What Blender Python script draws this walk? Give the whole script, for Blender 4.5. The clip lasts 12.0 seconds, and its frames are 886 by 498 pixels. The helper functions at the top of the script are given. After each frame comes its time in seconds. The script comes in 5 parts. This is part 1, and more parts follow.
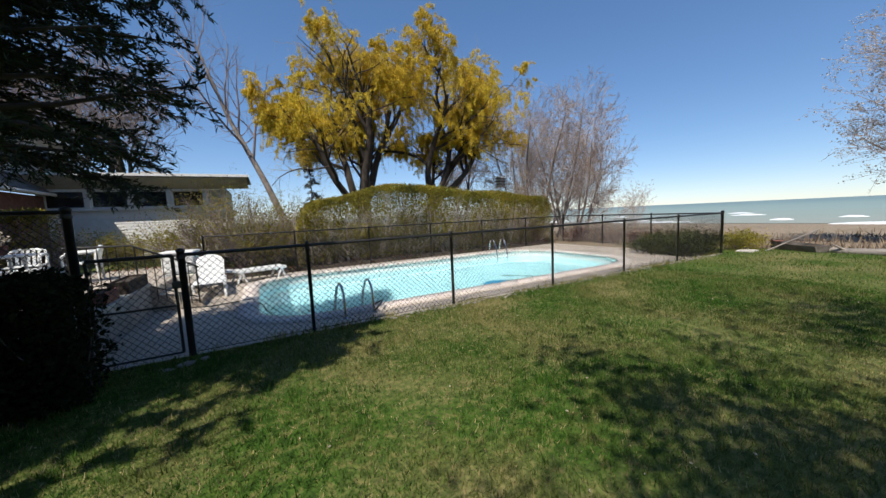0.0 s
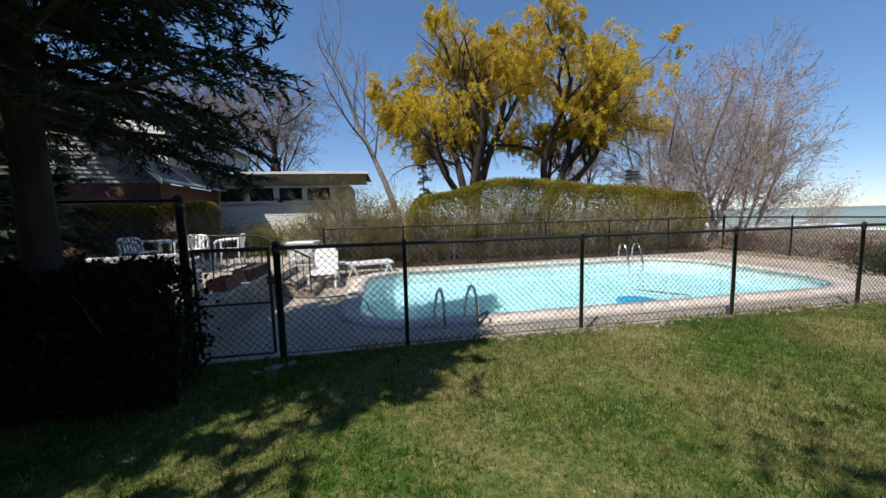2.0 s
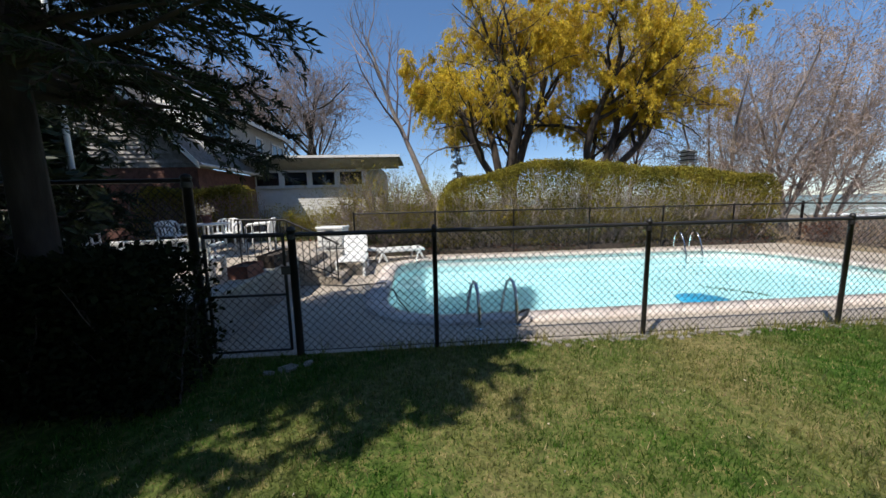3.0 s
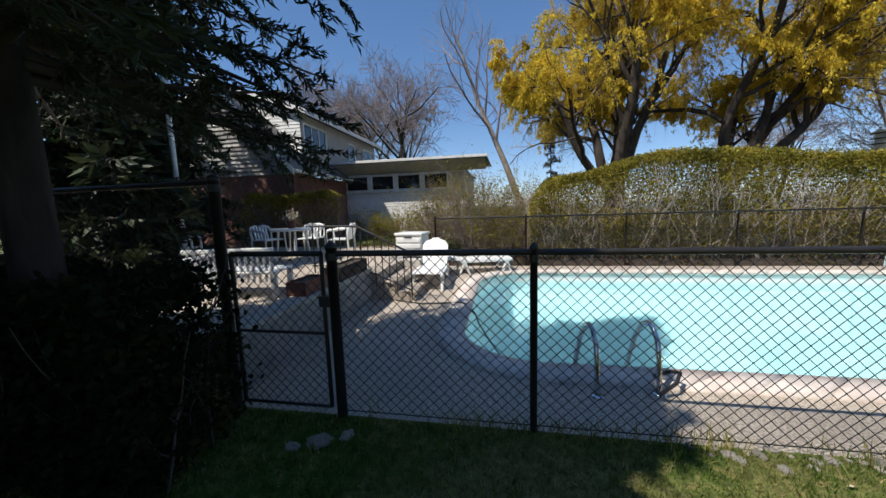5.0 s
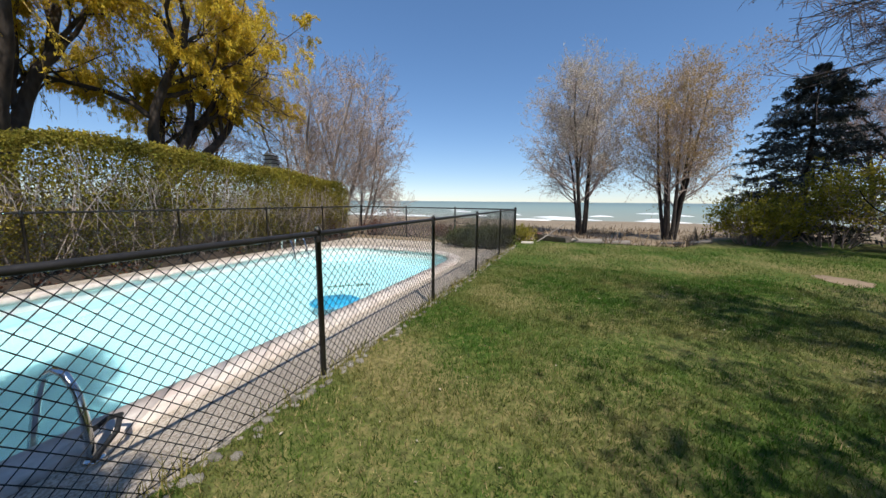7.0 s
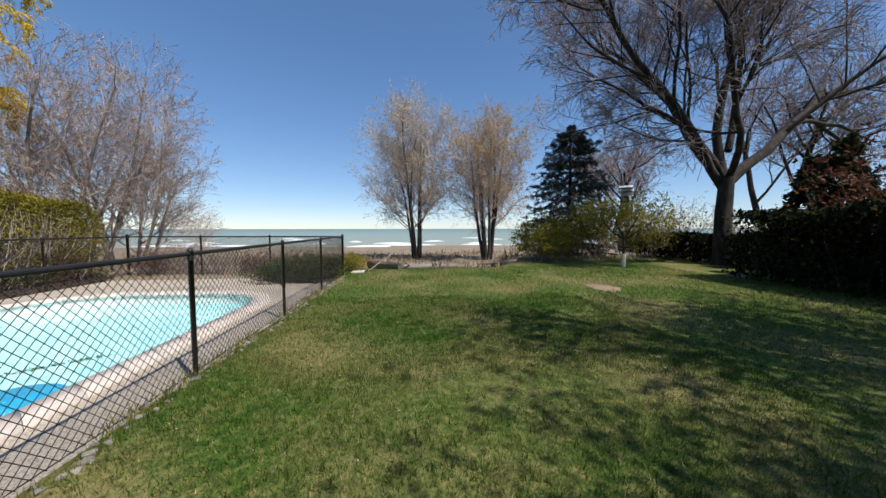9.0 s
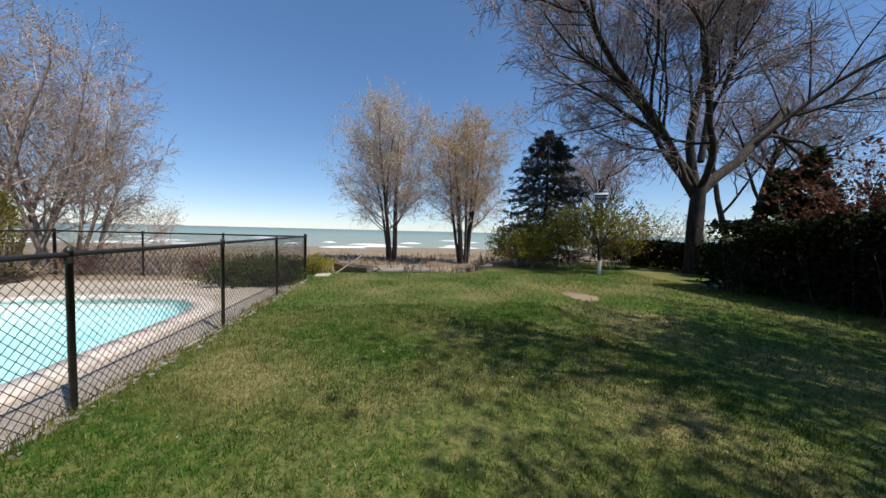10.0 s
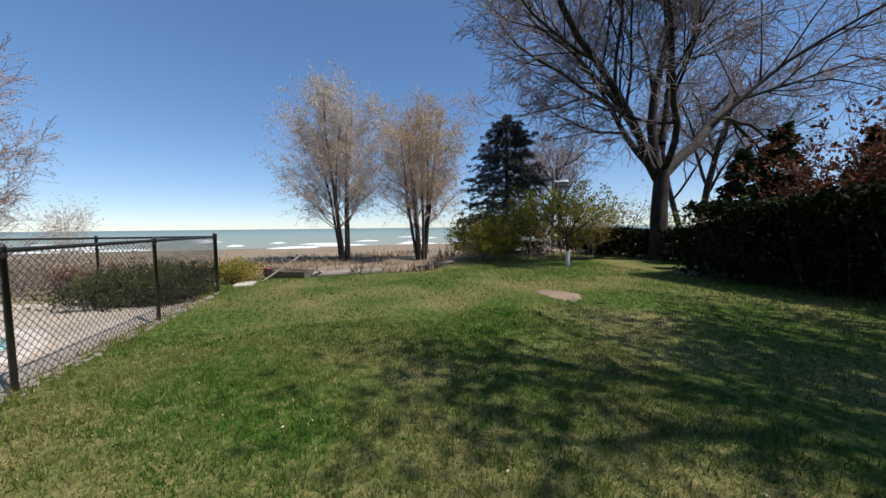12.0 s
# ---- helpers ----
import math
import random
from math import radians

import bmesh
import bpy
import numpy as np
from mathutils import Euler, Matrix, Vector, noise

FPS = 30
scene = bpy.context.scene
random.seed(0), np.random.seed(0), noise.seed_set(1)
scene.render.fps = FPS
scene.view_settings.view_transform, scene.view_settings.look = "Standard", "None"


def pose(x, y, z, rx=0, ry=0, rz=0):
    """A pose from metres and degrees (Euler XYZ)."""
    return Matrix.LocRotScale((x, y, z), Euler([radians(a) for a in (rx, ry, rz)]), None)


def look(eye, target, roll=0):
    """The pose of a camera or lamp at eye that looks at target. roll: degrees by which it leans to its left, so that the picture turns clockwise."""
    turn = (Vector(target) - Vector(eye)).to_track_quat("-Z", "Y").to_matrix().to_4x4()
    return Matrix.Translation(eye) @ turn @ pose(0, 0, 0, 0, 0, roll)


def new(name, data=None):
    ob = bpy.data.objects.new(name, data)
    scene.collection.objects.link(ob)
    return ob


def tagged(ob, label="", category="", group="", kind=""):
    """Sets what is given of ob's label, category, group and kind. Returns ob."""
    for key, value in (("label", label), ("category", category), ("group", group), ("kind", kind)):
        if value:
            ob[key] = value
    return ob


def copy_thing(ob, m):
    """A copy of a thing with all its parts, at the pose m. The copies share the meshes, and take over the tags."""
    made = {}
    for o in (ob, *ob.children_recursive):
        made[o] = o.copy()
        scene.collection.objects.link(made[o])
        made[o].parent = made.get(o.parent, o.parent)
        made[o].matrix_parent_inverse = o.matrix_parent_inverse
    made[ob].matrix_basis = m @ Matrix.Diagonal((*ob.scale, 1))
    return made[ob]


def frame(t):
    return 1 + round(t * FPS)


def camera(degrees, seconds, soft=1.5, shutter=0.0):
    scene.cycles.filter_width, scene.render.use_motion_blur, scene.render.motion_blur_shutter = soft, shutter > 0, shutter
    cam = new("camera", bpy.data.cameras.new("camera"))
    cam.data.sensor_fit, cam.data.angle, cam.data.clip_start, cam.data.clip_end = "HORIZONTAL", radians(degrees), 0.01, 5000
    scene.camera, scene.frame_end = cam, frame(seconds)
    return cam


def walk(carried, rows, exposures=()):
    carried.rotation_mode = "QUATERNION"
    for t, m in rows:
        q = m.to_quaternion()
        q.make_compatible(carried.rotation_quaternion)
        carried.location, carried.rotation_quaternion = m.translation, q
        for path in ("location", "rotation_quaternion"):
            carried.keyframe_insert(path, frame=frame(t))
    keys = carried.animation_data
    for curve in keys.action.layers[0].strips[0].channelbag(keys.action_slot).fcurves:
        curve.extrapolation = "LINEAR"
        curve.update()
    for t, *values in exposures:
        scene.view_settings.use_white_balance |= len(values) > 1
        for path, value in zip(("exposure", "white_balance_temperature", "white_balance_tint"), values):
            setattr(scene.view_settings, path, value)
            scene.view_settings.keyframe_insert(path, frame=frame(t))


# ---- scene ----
cam = camera(105.8, 12.0)
PATH = [
    (0, (-0.527, -4.809, 1.524), (0.417, -3.058, 1.32), -2.6),
    (0.5, (-0.458, -4.688, 1.514), (0.492, -2.94, 1.309), -2.5),
    (1, (-0.395, -4.372, 1.494), (0.526, -2.607, 1.311), -2.3),
    (1.5, (-0.338, -4.129, 1.493), (0.377, -2.277, 1.248), -3.5),
    (2, (-0.231, -3.817, 1.491), (0.118, -1.857, 1.298), -1.5),
    (2.5, (-0.184, -3.575, 1.481), (0.094, -1.605, 1.276), 0.1),
    (3, (-0.174, -3.275, 1.466), (-0.019, -1.3, 1.193), -1.3),
    (3.5, (-0.147, -2.927, 1.43), (-0.249, -0.958, 1.095), -2.1),
    (3.7, (-0.123, -2.809, 1.434), (-0.294, -0.836, 1.161), -2.8),
    (5.3, (-0.195, -1.998, 1.499), (-0.555, -0.046, 1.254), -1.6),
    (5.5, (-0.14, -1.922, 1.501), (-0.215, 0.058, 1.232), -1.4),
    (6, (-0.025, -1.825, 1.489), (0.712, 0.015, 1.226), 0.7),
    (6.5, (0.048, -1.79, 1.478), (1.474, -0.414, 1.203), 0.3),
    (7, (0.141, -1.879, 1.462), (1.984, -1.156, 1.178), 0.5),
    (7.5, (0.313, -1.996, 1.49), (2.278, -1.696, 1.267), -1.1),
    (7.7, (0.427, -1.976, 1.467), (2.411, -1.808, 1.284), 0.7),
    (9.3, (1.265, -2.205, 1.44), (3.252, -2.395, 1.316), -0.4),
    (9.5, (1.369, -2.244, 1.452), (3.358, -2.409, 1.32), -0.9),
    (10, (1.679, -2.34, 1.438), (3.651, -2.653, 1.333), 1.4),
    (10.5, (2.027, -2.41, 1.426), (3.98, -2.801, 1.243), -0.1),
    (11, (2.43, -2.501, 1.4), (4.415, -2.679, 1.232), 0.2),
    (11.5, (2.819, -2.601, 1.352), (4.783, -2.946, 1.201), 1.7),
    (12, (3.175, -2.741, 1.355), (5.092, -3.293, 1.225), -0.6),
]
walk(cam, [(t, look(eye, target, roll)) for t, eye, target, roll in PATH], [(0, 0.17, 6250, 12), (12, 0.17, 6250, 12)])

# ---- light ----
SUN_EL, SUN_AZ = radians(55.0), math.atan2(-0.65, -0.60)
world = bpy.data.worlds.new("sky")
scene.world = world
world.use_nodes = True
wn = world.node_tree.nodes
sky = wn.new("ShaderNodeTexSky")
sky.sky_type, sky.sun_disc = "NISHITA", False
sky.sun_elevation, sky.sun_rotation = SUN_EL, SUN_AZ
sky.altitude, sky.air_density, sky.dust_density, sky.ozone_density = 1500, 1.0, 0.0, 2.2
wn["Background"].inputs["Strength"].default_value = 0.172
vivid = wn.new("ShaderNodeHueSaturation")
vivid.inputs["Saturation"].default_value = 1.22
even_sky = wn.new("ShaderNodeGamma")
even_sky.inputs["Gamma"].default_value = 0.72
world.node_tree.links.new(sky.outputs["Color"], even_sky.inputs["Color"])
clear_air = wn.new("ShaderNodeMix")
clear_air.data_type, clear_air.blend_type = "RGBA", "MULTIPLY"
clear_air.inputs["Factor"].default_value = 1.0
clear_air.inputs["B"].default_value = (0.96, 1.01, 1.09, 1)
world.node_tree.links.new(even_sky.outputs["Color"], clear_air.inputs["A"])
world.node_tree.links.new(clear_air.outputs["Result"], vivid.inputs["Color"])
world.node_tree.links.new(vivid.outputs["Color"], wn["Background"].inputs["Color"])
sun = new("sun", bpy.data.lights.new("sun", "SUN"))
sun.data.energy, sun.data.angle, sun.data.color = 5.0, radians(0.55), (1.0, 0.93, 0.80)
sun.matrix_world = look((-6.5, -6.0, 12.7), (0, 0, 0))


# ---- materials ----
def material(name, stops, scale=4.0, detail=6.0, rough=0.7, metal=0.0, bump=0.0, bump_scale=None, coarse=0.0, coarse_scale=0.35,
             coarse_color=(0.1, 0.08, 0.05), island=0.0, per_object=0.0, through_light=0.0, stretch=(1, 1, 1), spec=0.5):
    """A noise-driven surface: fine grain along the colour stops, a coarse layer of stains, relief, and variation by piece."""
    m = bpy.data.materials.new(name)
    m.use_nodes = True
    n, l = m.node_tree.nodes, m.node_tree.links
    b = n["Principled BSDF"]
    b.inputs["Roughness"].default_value, b.inputs["Metallic"].default_value = rough, metal
    b.inputs["Specular IOR Level"].default_value = spec
    co = n.new("ShaderNodeTexCoord")
    mp = n.new("ShaderNodeMapping")
    mp.inputs["Scale"].default_value = stretch
    l.new(co.outputs["Object"], mp.inputs["Vector"])
    tex = n.new("ShaderNodeTexNoise")
    tex.inputs["Scale"].default_value, tex.inputs["Detail"].default_value = scale, detail
    l.new(mp.outputs["Vector"], tex.inputs["Vector"])
    ramp = n.new("ShaderNodeValToRGB")
    while len(ramp.color_ramp.elements) < len(stops):
        ramp.color_ramp.elements.new(0.5)
    for k, c in enumerate(stops):
        ramp.color_ramp.elements[k].position = 0.3 + 0.4 * k / max(1, len(stops) - 1)
        ramp.color_ramp.elements[k].color = (*c, 1)
    l.new(tex.outputs["Fac"], ramp.inputs["Fac"])
    out = ramp.outputs["Color"]
    if coarse:
        big = n.new("ShaderNodeTexNoise")
        big.inputs["Scale"].default_value, big.inputs["Detail"].default_value = coarse_scale, 4
        l.new(mp.outputs["Vector"], big.inputs["Vector"])
        cut = n.new("ShaderNodeMapRange")
        cut.inputs["From Min"].default_value, cut.inputs["From Max"].default_value = 0.45, 0.68
        cut.inputs["To Max"].default_value = coarse
        l.new(big.outputs["Fac"], cut.inputs["Value"])
        mix = n.new("ShaderNodeMix")
        mix.data_type = "RGBA"
        l.new(cut.outputs["Result"], mix.inputs["Factor"])
        l.new(out, mix.inputs["A"])
        mix.inputs["B"].default_value = (*coarse_color, 1)
        out = mix.outputs["Result"]
    for amount, source in ((island, ("ShaderNodeNewGeometry", "Random Per Island")), (per_object, ("ShaderNodeObjectInfo", "Random"))):
        if amount:
            g = n.new(source[0])
            sp = n.new("ShaderNodeMapRange")
            sp.inputs["To Min"].default_value, sp.inputs["To Max"].default_value = 1 - amount, 1 + amount
            l.new(g.outputs[source[1]], sp.inputs["Value"])
            hsv = n.new("ShaderNodeHueSaturation")
            l.new(sp.outputs["Result"], hsv.inputs["Value"])
            l.new(out, hsv.inputs["Color"])
            out = hsv.outputs["Color"]
    l.new(out, b.inputs["Base Color"])
    if bump:
        bt = n.new("ShaderNodeTexNoise")
        bt.inputs["Scale"].default_value, bt.inputs["Detail"].default_value = bump_scale or scale * 3, 5
        l.new(mp.outputs["Vector"], bt.inputs["Vector"])
        bp = n.new("ShaderNodeBump")
        bp.inputs["Strength"].default_value, bp.inputs["Distance"].default_value = bump, 0.02
        l.new(bt.outputs["Fac"], bp.inputs["Height"])
        l.new(bp.outputs["Normal"], b.inputs["Normal"])
    if through_light:
        tr = n.new("ShaderNodeBsdfTranslucent")
        l.new(out, tr.inputs["Color"])
        mx = n.new("ShaderNodeMixShader")
        mx.inputs["Fac"].default_value = through_light
        l.new(b.outputs["BSDF"], mx.inputs[1])
        l.new(tr.outputs["BSDF"], mx.inputs[2])
        l.new(mx.outputs["Shader"], n["Material Output"].inputs["Surface"])
    return m


M = {}
M["grass"] = material("grass_blades", [(0.036, 0.102, 0.010), (0.066, 0.146, 0.015), (0.15, 0.162, 0.042)], 2.6, 9, 0.6, island=0.55, through_light=0.45,
                      coarse=0.42, coarse_scale=0.6, coarse_color=(0.33, 0.26, 0.10), spec=0.3)
M["dry_grass"] = material("dry_grass_blades", [(0.26, 0.20, 0.085), (0.44, 0.36, 0.18)], 1.6, 6, 0.7, island=0.45, through_light=0.3, spec=0.2)
M["weed"] = material("fence_weed", [(0.16, 0.17, 0.03), (0.34, 0.29, 0.09)], 1.6, 6, 0.7, island=0.45, through_light=0.4, spec=0.2)
M["black_vinyl"] = material("black_vinyl", [(0.012, 0.011, 0.01), (0.025, 0.022, 0.02)], 9, 4, 0.45, bump=0.15)
M["wire"] = material("vinyl_wire", [(0.012, 0.012, 0.012), (0.02, 0.02, 0.02)], 9, 2, 0.5)
M["aggregate"] = material("exposed_aggregate", [(0.20, 0.16, 0.12), (0.46, 0.39, 0.31), (0.62, 0.56, 0.48)], 55, 6, 0.9, bump=0.5, bump_scale=90,
                          coarse=0.45, coarse_scale=0.7, coarse_color=(0.22, 0.19, 0.16))
M["coping"] = material("pale_coping", [(0.56, 0.48, 0.42), (0.70, 0.64, 0.58)], 14, 6, 0.85, bump=0.3, per_object=0.1, coarse=0.4, coarse_scale=1.4,
                       coarse_color=(0.5, 0.36, 0.3))
M["liner"] = material("pool_liner", [(0.54, 0.67, 0.71), (0.65, 0.75, 0.78)], 1.1, 3, 0.5, coarse=0.3, coarse_scale=0.5, coarse_color=(0.70, 0.78, 0.80))
M["white_plastic"] = material("white_plastic", [(0.72, 0.72, 0.70), (0.82, 0.82, 0.80)], 6, 4, 0.4, coarse=0.25, coarse_scale=2.2, coarse_color=(0.6, 0.58, 0.52))
M["chrome"] = material("steel_tube", [(0.55, 0.55, 0.55), (0.7, 0.7, 0.7)], 20, 3, 0.18, 1.0)
M["white_paint"] = material("white_paint", [(0.70, 0.69, 0.65), (0.80, 0.79, 0.76)], 5, 5, 0.6, bump=0.1, coarse=0.3, coarse_scale=1.2, coarse_color=(0.55, 0.53, 0.48))
M["gable_shingle"] = material("gable_shingle", [(0.20, 0.19, 0.18), (0.42, 0.40, 0.38)], 9, 6, 0.85, bump=0.3, island=0.4, coarse=0.4, coarse_scale=0.9, coarse_color=(0.15, 0.14, 0.13))
M["grey_siding"] = material("grey_siding", [(0.36, 0.35, 0.32), (0.46, 0.45, 0.41)], 5, 5, 0.7, bump=0.15, coarse=0.3, coarse_scale=0.8, coarse_color=(0.28, 0.27, 0.24))
M["roofing"] = material("roof_shingle", [(0.10, 0.095, 0.09), (0.22, 0.205, 0.19)], 12, 6, 0.9, bump=0.5, island=0.25)
M["brick"] = material("brick", [(0.10, 0.048, 0.038), (0.18, 0.085, 0.066)], 9, 5, 0.9, bump=0.4, island=0.3)
M["concrete"] = material("grey_concrete", [(0.22, 0.215, 0.205), (0.34, 0.33, 0.31)], 7, 7, 0.9, bump=0.35, coarse=0.5, coarse_scale=0.9, coarse_color=(0.16, 0.155, 0.14))
M["stone"] = material("pale_stone", [(0.36, 0.33, 0.28), (0.58, 0.54, 0.48)], 16, 6, 0.9, bump=0.5, per_object=0.25)
M["gravel"] = material("dull_gravel", [(0.16, 0.145, 0.12), (0.38, 0.35, 0.30)], 16, 6, 0.95, bump=0.5, per_object=0.3)
M["iron"] = material("black_iron", [(0.012, 0.012, 0.012), (0.03, 0.028, 0.026)], 12, 4, 0.5, 0.3, bump=0.1)
M["bark"] = material("grey_bark", [(0.014, 0.011, 0.009), (0.034, 0.027, 0.022), (0.065, 0.053, 0.045)], 7, 8, 0.95, bump=0.8, bump_scale=14, stretch=(1, 1, 0.3))
M["willow_bark"] = material("willow_bark", [(0.03, 0.022, 0.017), (0.09, 0.07, 0.055)], 6, 8, 0.95, bump=0.9, bump_scale=12, stretch=(1, 1, 0.3))
M["pale_bark"] = material("pale_bark", [(0.16, 0.13, 0.11), (0.34, 0.29, 0.25)], 6, 7, 0.9, bump=0.4, stretch=(1, 1, 0.4))
M["twig"] = material("grey_twig", [(0.17, 0.135, 0.13), (0.32, 0.25, 0.235)], 2, 3, 0.9, island=0.3)
M["pale_twig"] = material("pale_twig", [(0.33, 0.26, 0.23), (0.52, 0.43, 0.38)], 2, 3, 0.9, island=0.3)
M["dark_twig"] = material("dark_twig", [(0.05, 0.04, 0.035), (0.11, 0.09, 0.08)], 2, 3, 0.9, island=0.3)
M["willow_twig"] = material("willow_twig", [(0.20, 0.14, 0.04), (0.42, 0.30, 0.08)], 2, 3, 0.8, island=0.35)
M["willow_leaf"] = material("willow_leaf", [(0.52, 0.38, 0.025), (0.78, 0.58, 0.06)], 0.6, 4, 0.6, island=0.4, through_light=0.5, spec=0.25)
M["bud"] = material("opening_bud", [(0.30, 0.20, 0.12), (0.44, 0.32, 0.17)], 0.5, 4, 0.7, island=0.35, through_light=0.3, spec=0.25)
M["gold_bud"] = material("gold_bud", [(0.36, 0.25, 0.13), (0.58, 0.42, 0.16)], 0.3, 4, 0.7, island=0.35, through_light=0.4, spec=0.25)
M["silver_bud"] = material("silver_bud", [(0.42, 0.37, 0.29), (0.60, 0.52, 0.40)], 0.5, 4, 0.7, island=0.35, through_light=0.3, spec=0.25)
M["hedge_leaf"] = material("hedge_leaf", [(0.12, 0.115, 0.016), (0.36, 0.29, 0.04)], 0.9, 5, 0.6, island=0.45, through_light=0.35, spec=0.25)
M["shrub_leaf"] = material("shrub_leaf", [(0.18, 0.18, 0.02), (0.42, 0.34, 0.04)], 0.9, 5, 0.6, island=0.45, through_light=0.5, spec=0.25)
# Dark hedge leaf deepened to near black: shade put into the colour.
M["shaded_leaf"] = material("shaded_leaf", [(0.010, 0.014, 0.006), (0.024, 0.030, 0.010)], 1.2, 5, 0.8, island=0.4, through_light=0.1, spec=0.1)
M["bush_leaf"] = material("bush_leaf", [(0.03, 0.042, 0.010), (0.11, 0.115, 0.03)], 1.2, 5, 0.65, island=0.45, through_light=0.25, spec=0.2)
M["red_leaf"] = material("rusty_leaf", [(0.09, 0.03, 0.015), (0.19, 0.07, 0.03)], 1.2, 5, 0.6, island=0.4, through_light=0.25, spec=0.25)
M["needle"] = material("conifer_needle", [(0.016, 0.028, 0.013), (0.045, 0.062, 0.022)], 1.0, 5, 0.55, island=0.45, through_light=0.15, spec=0.3)
M["spruce"] = material("spruce_needle", [(0.045, 0.055, 0.05), (0.11, 0.12, 0.11)], 1.0, 5, 0.6, island=0.4, through_light=0.1, spec=0.3)
M["brush"] = material("dry_brush", [(0.17, 0.12, 0.075), (0.33, 0.25, 0.16)], 0.5, 4, 0.9, island=0.4, coarse=0.6, coarse_scale=0.12, coarse_color=(0.13, 0.085, 0.065))
M["terracotta"] = material("terracotta", [(0.16, 0.06, 0.04), (0.24, 0.10, 0.07)], 9, 5, 0.85, bump=0.2)
M["soil"] = material("dark_soil", [(0.035, 0.026, 0.018), (0.08, 0.06, 0.045)], 18, 6, 0.95, bump=0.6)
M["old_wood"] = material("weathered_wood", [(0.16, 0.14, 0.12), (0.34, 0.30, 0.26)], 8, 6, 0.9, bump=0.4, stretch=(0.3, 1, 1))
M["blue_vinyl"] = material("blue_vinyl", [(0.02, 0.26, 0.50), (0.04, 0.36, 0.60)], 3, 4, 0.35)
M["debris"] = material("leaf_litter", [(0.03, 0.07, 0.04), (0.08, 0.13, 0.06)], 8, 4, 0.8, island=0.4)
M["window_dark"] = material("dark_window_glass", [(0.012, 0.014, 0.016), (0.03, 0.034, 0.038)], 1.5, 3, 0.06, spec=0.8)
M["interior"] = material("dim_interior", [(0.05, 0.045, 0.04), (0.09, 0.08, 0.07)], 2, 3, 0.9)


def water_material(name, color, rough, scale, strength, clear):
    m = bpy.data.materials.new(name)
    m.use_nodes = True
    n, l = m.node_tree.nodes, m.node_tree.links
    b = n["Principled BSDF"]
    b.inputs["Base Color"].default_value = (*color, 1)
    b.inputs["Roughness"].default_value, b.inputs["IOR"].default_value = rough, 1.33
    b.inputs["Transmission Weight"].default_value = clear
    co, tex, bp = n.new("ShaderNodeTexCoord"), n.new("ShaderNodeTexNoise"), n.new("ShaderNodeBump")
    tex.inputs["Scale"].default_value, tex.inputs["Detail"].default_value = scale, 3
    bp.inputs["Strength"].default_value, bp.inputs["Distance"].default_value = strength, 0.05
    l.new(co.outputs["Object"], tex.inputs["Vector"])
    l.new(tex.outputs["Fac"], bp.inputs["Height"])
    l.new(bp.outputs["Normal"], b.inputs["Normal"])
    return m


M["pool_water"] = water_material("pool_water", (0.40, 0.87, 0.93), 0.0, 2.6, 0.10, 1.0)


def lake_material():
    """Shallow lake: sandy green-brown inshore, steel blue further out, ruffled."""
    m = water_material("lake_water", (0.2, 0.3, 0.3), 0.55, 0.5, 0.5, 0.0)
    m.node_tree.nodes["Principled BSDF"].inputs["Specular IOR Level"].default_value = 0.2
    n, l = m.node_tree.nodes, m.node_tree.links
    co, sx, ramp, mr = n.new("ShaderNodeTexCoord"), n.new("ShaderNodeSeparateXYZ"), n.new("ShaderNodeValToRGB"), n.new("ShaderNodeMapRange")
    tex, mp, add = n.new("ShaderNodeTexNoise"), n.new("ShaderNodeMapping"), n.new("ShaderNodeMath")
    mp.inputs["Scale"].default_value = (0.08, 0.012, 1)
    tex.inputs["Scale"].default_value, tex.inputs["Detail"].default_value = 1.0, 5
    l.new(co.outputs["Object"], mp.inputs["Vector"])
    l.new(mp.outputs["Vector"], tex.inputs["Vector"])
    l.new(co.outputs["Object"], sx.inputs["Vector"])
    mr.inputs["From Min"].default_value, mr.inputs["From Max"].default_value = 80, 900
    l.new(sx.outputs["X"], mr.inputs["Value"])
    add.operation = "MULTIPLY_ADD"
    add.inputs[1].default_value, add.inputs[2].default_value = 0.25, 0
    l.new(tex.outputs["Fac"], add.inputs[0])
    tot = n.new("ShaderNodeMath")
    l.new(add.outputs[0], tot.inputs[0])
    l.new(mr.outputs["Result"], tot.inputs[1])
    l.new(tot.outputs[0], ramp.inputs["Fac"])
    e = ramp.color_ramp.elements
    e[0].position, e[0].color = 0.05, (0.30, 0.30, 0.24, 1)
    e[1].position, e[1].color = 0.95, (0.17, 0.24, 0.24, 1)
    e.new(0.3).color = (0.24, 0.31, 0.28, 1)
    l.new(ramp.outputs["Color"], n["Principled BSDF"].inputs["Base Color"])
    return m


M["lake"] = lake_material()
M["foam"] = material("wave_foam", [(0.70, 0.72, 0.72), (0.85, 0.86, 0.86)], 0.3, 4, 0.8, stretch=(1, 0.2, 1))


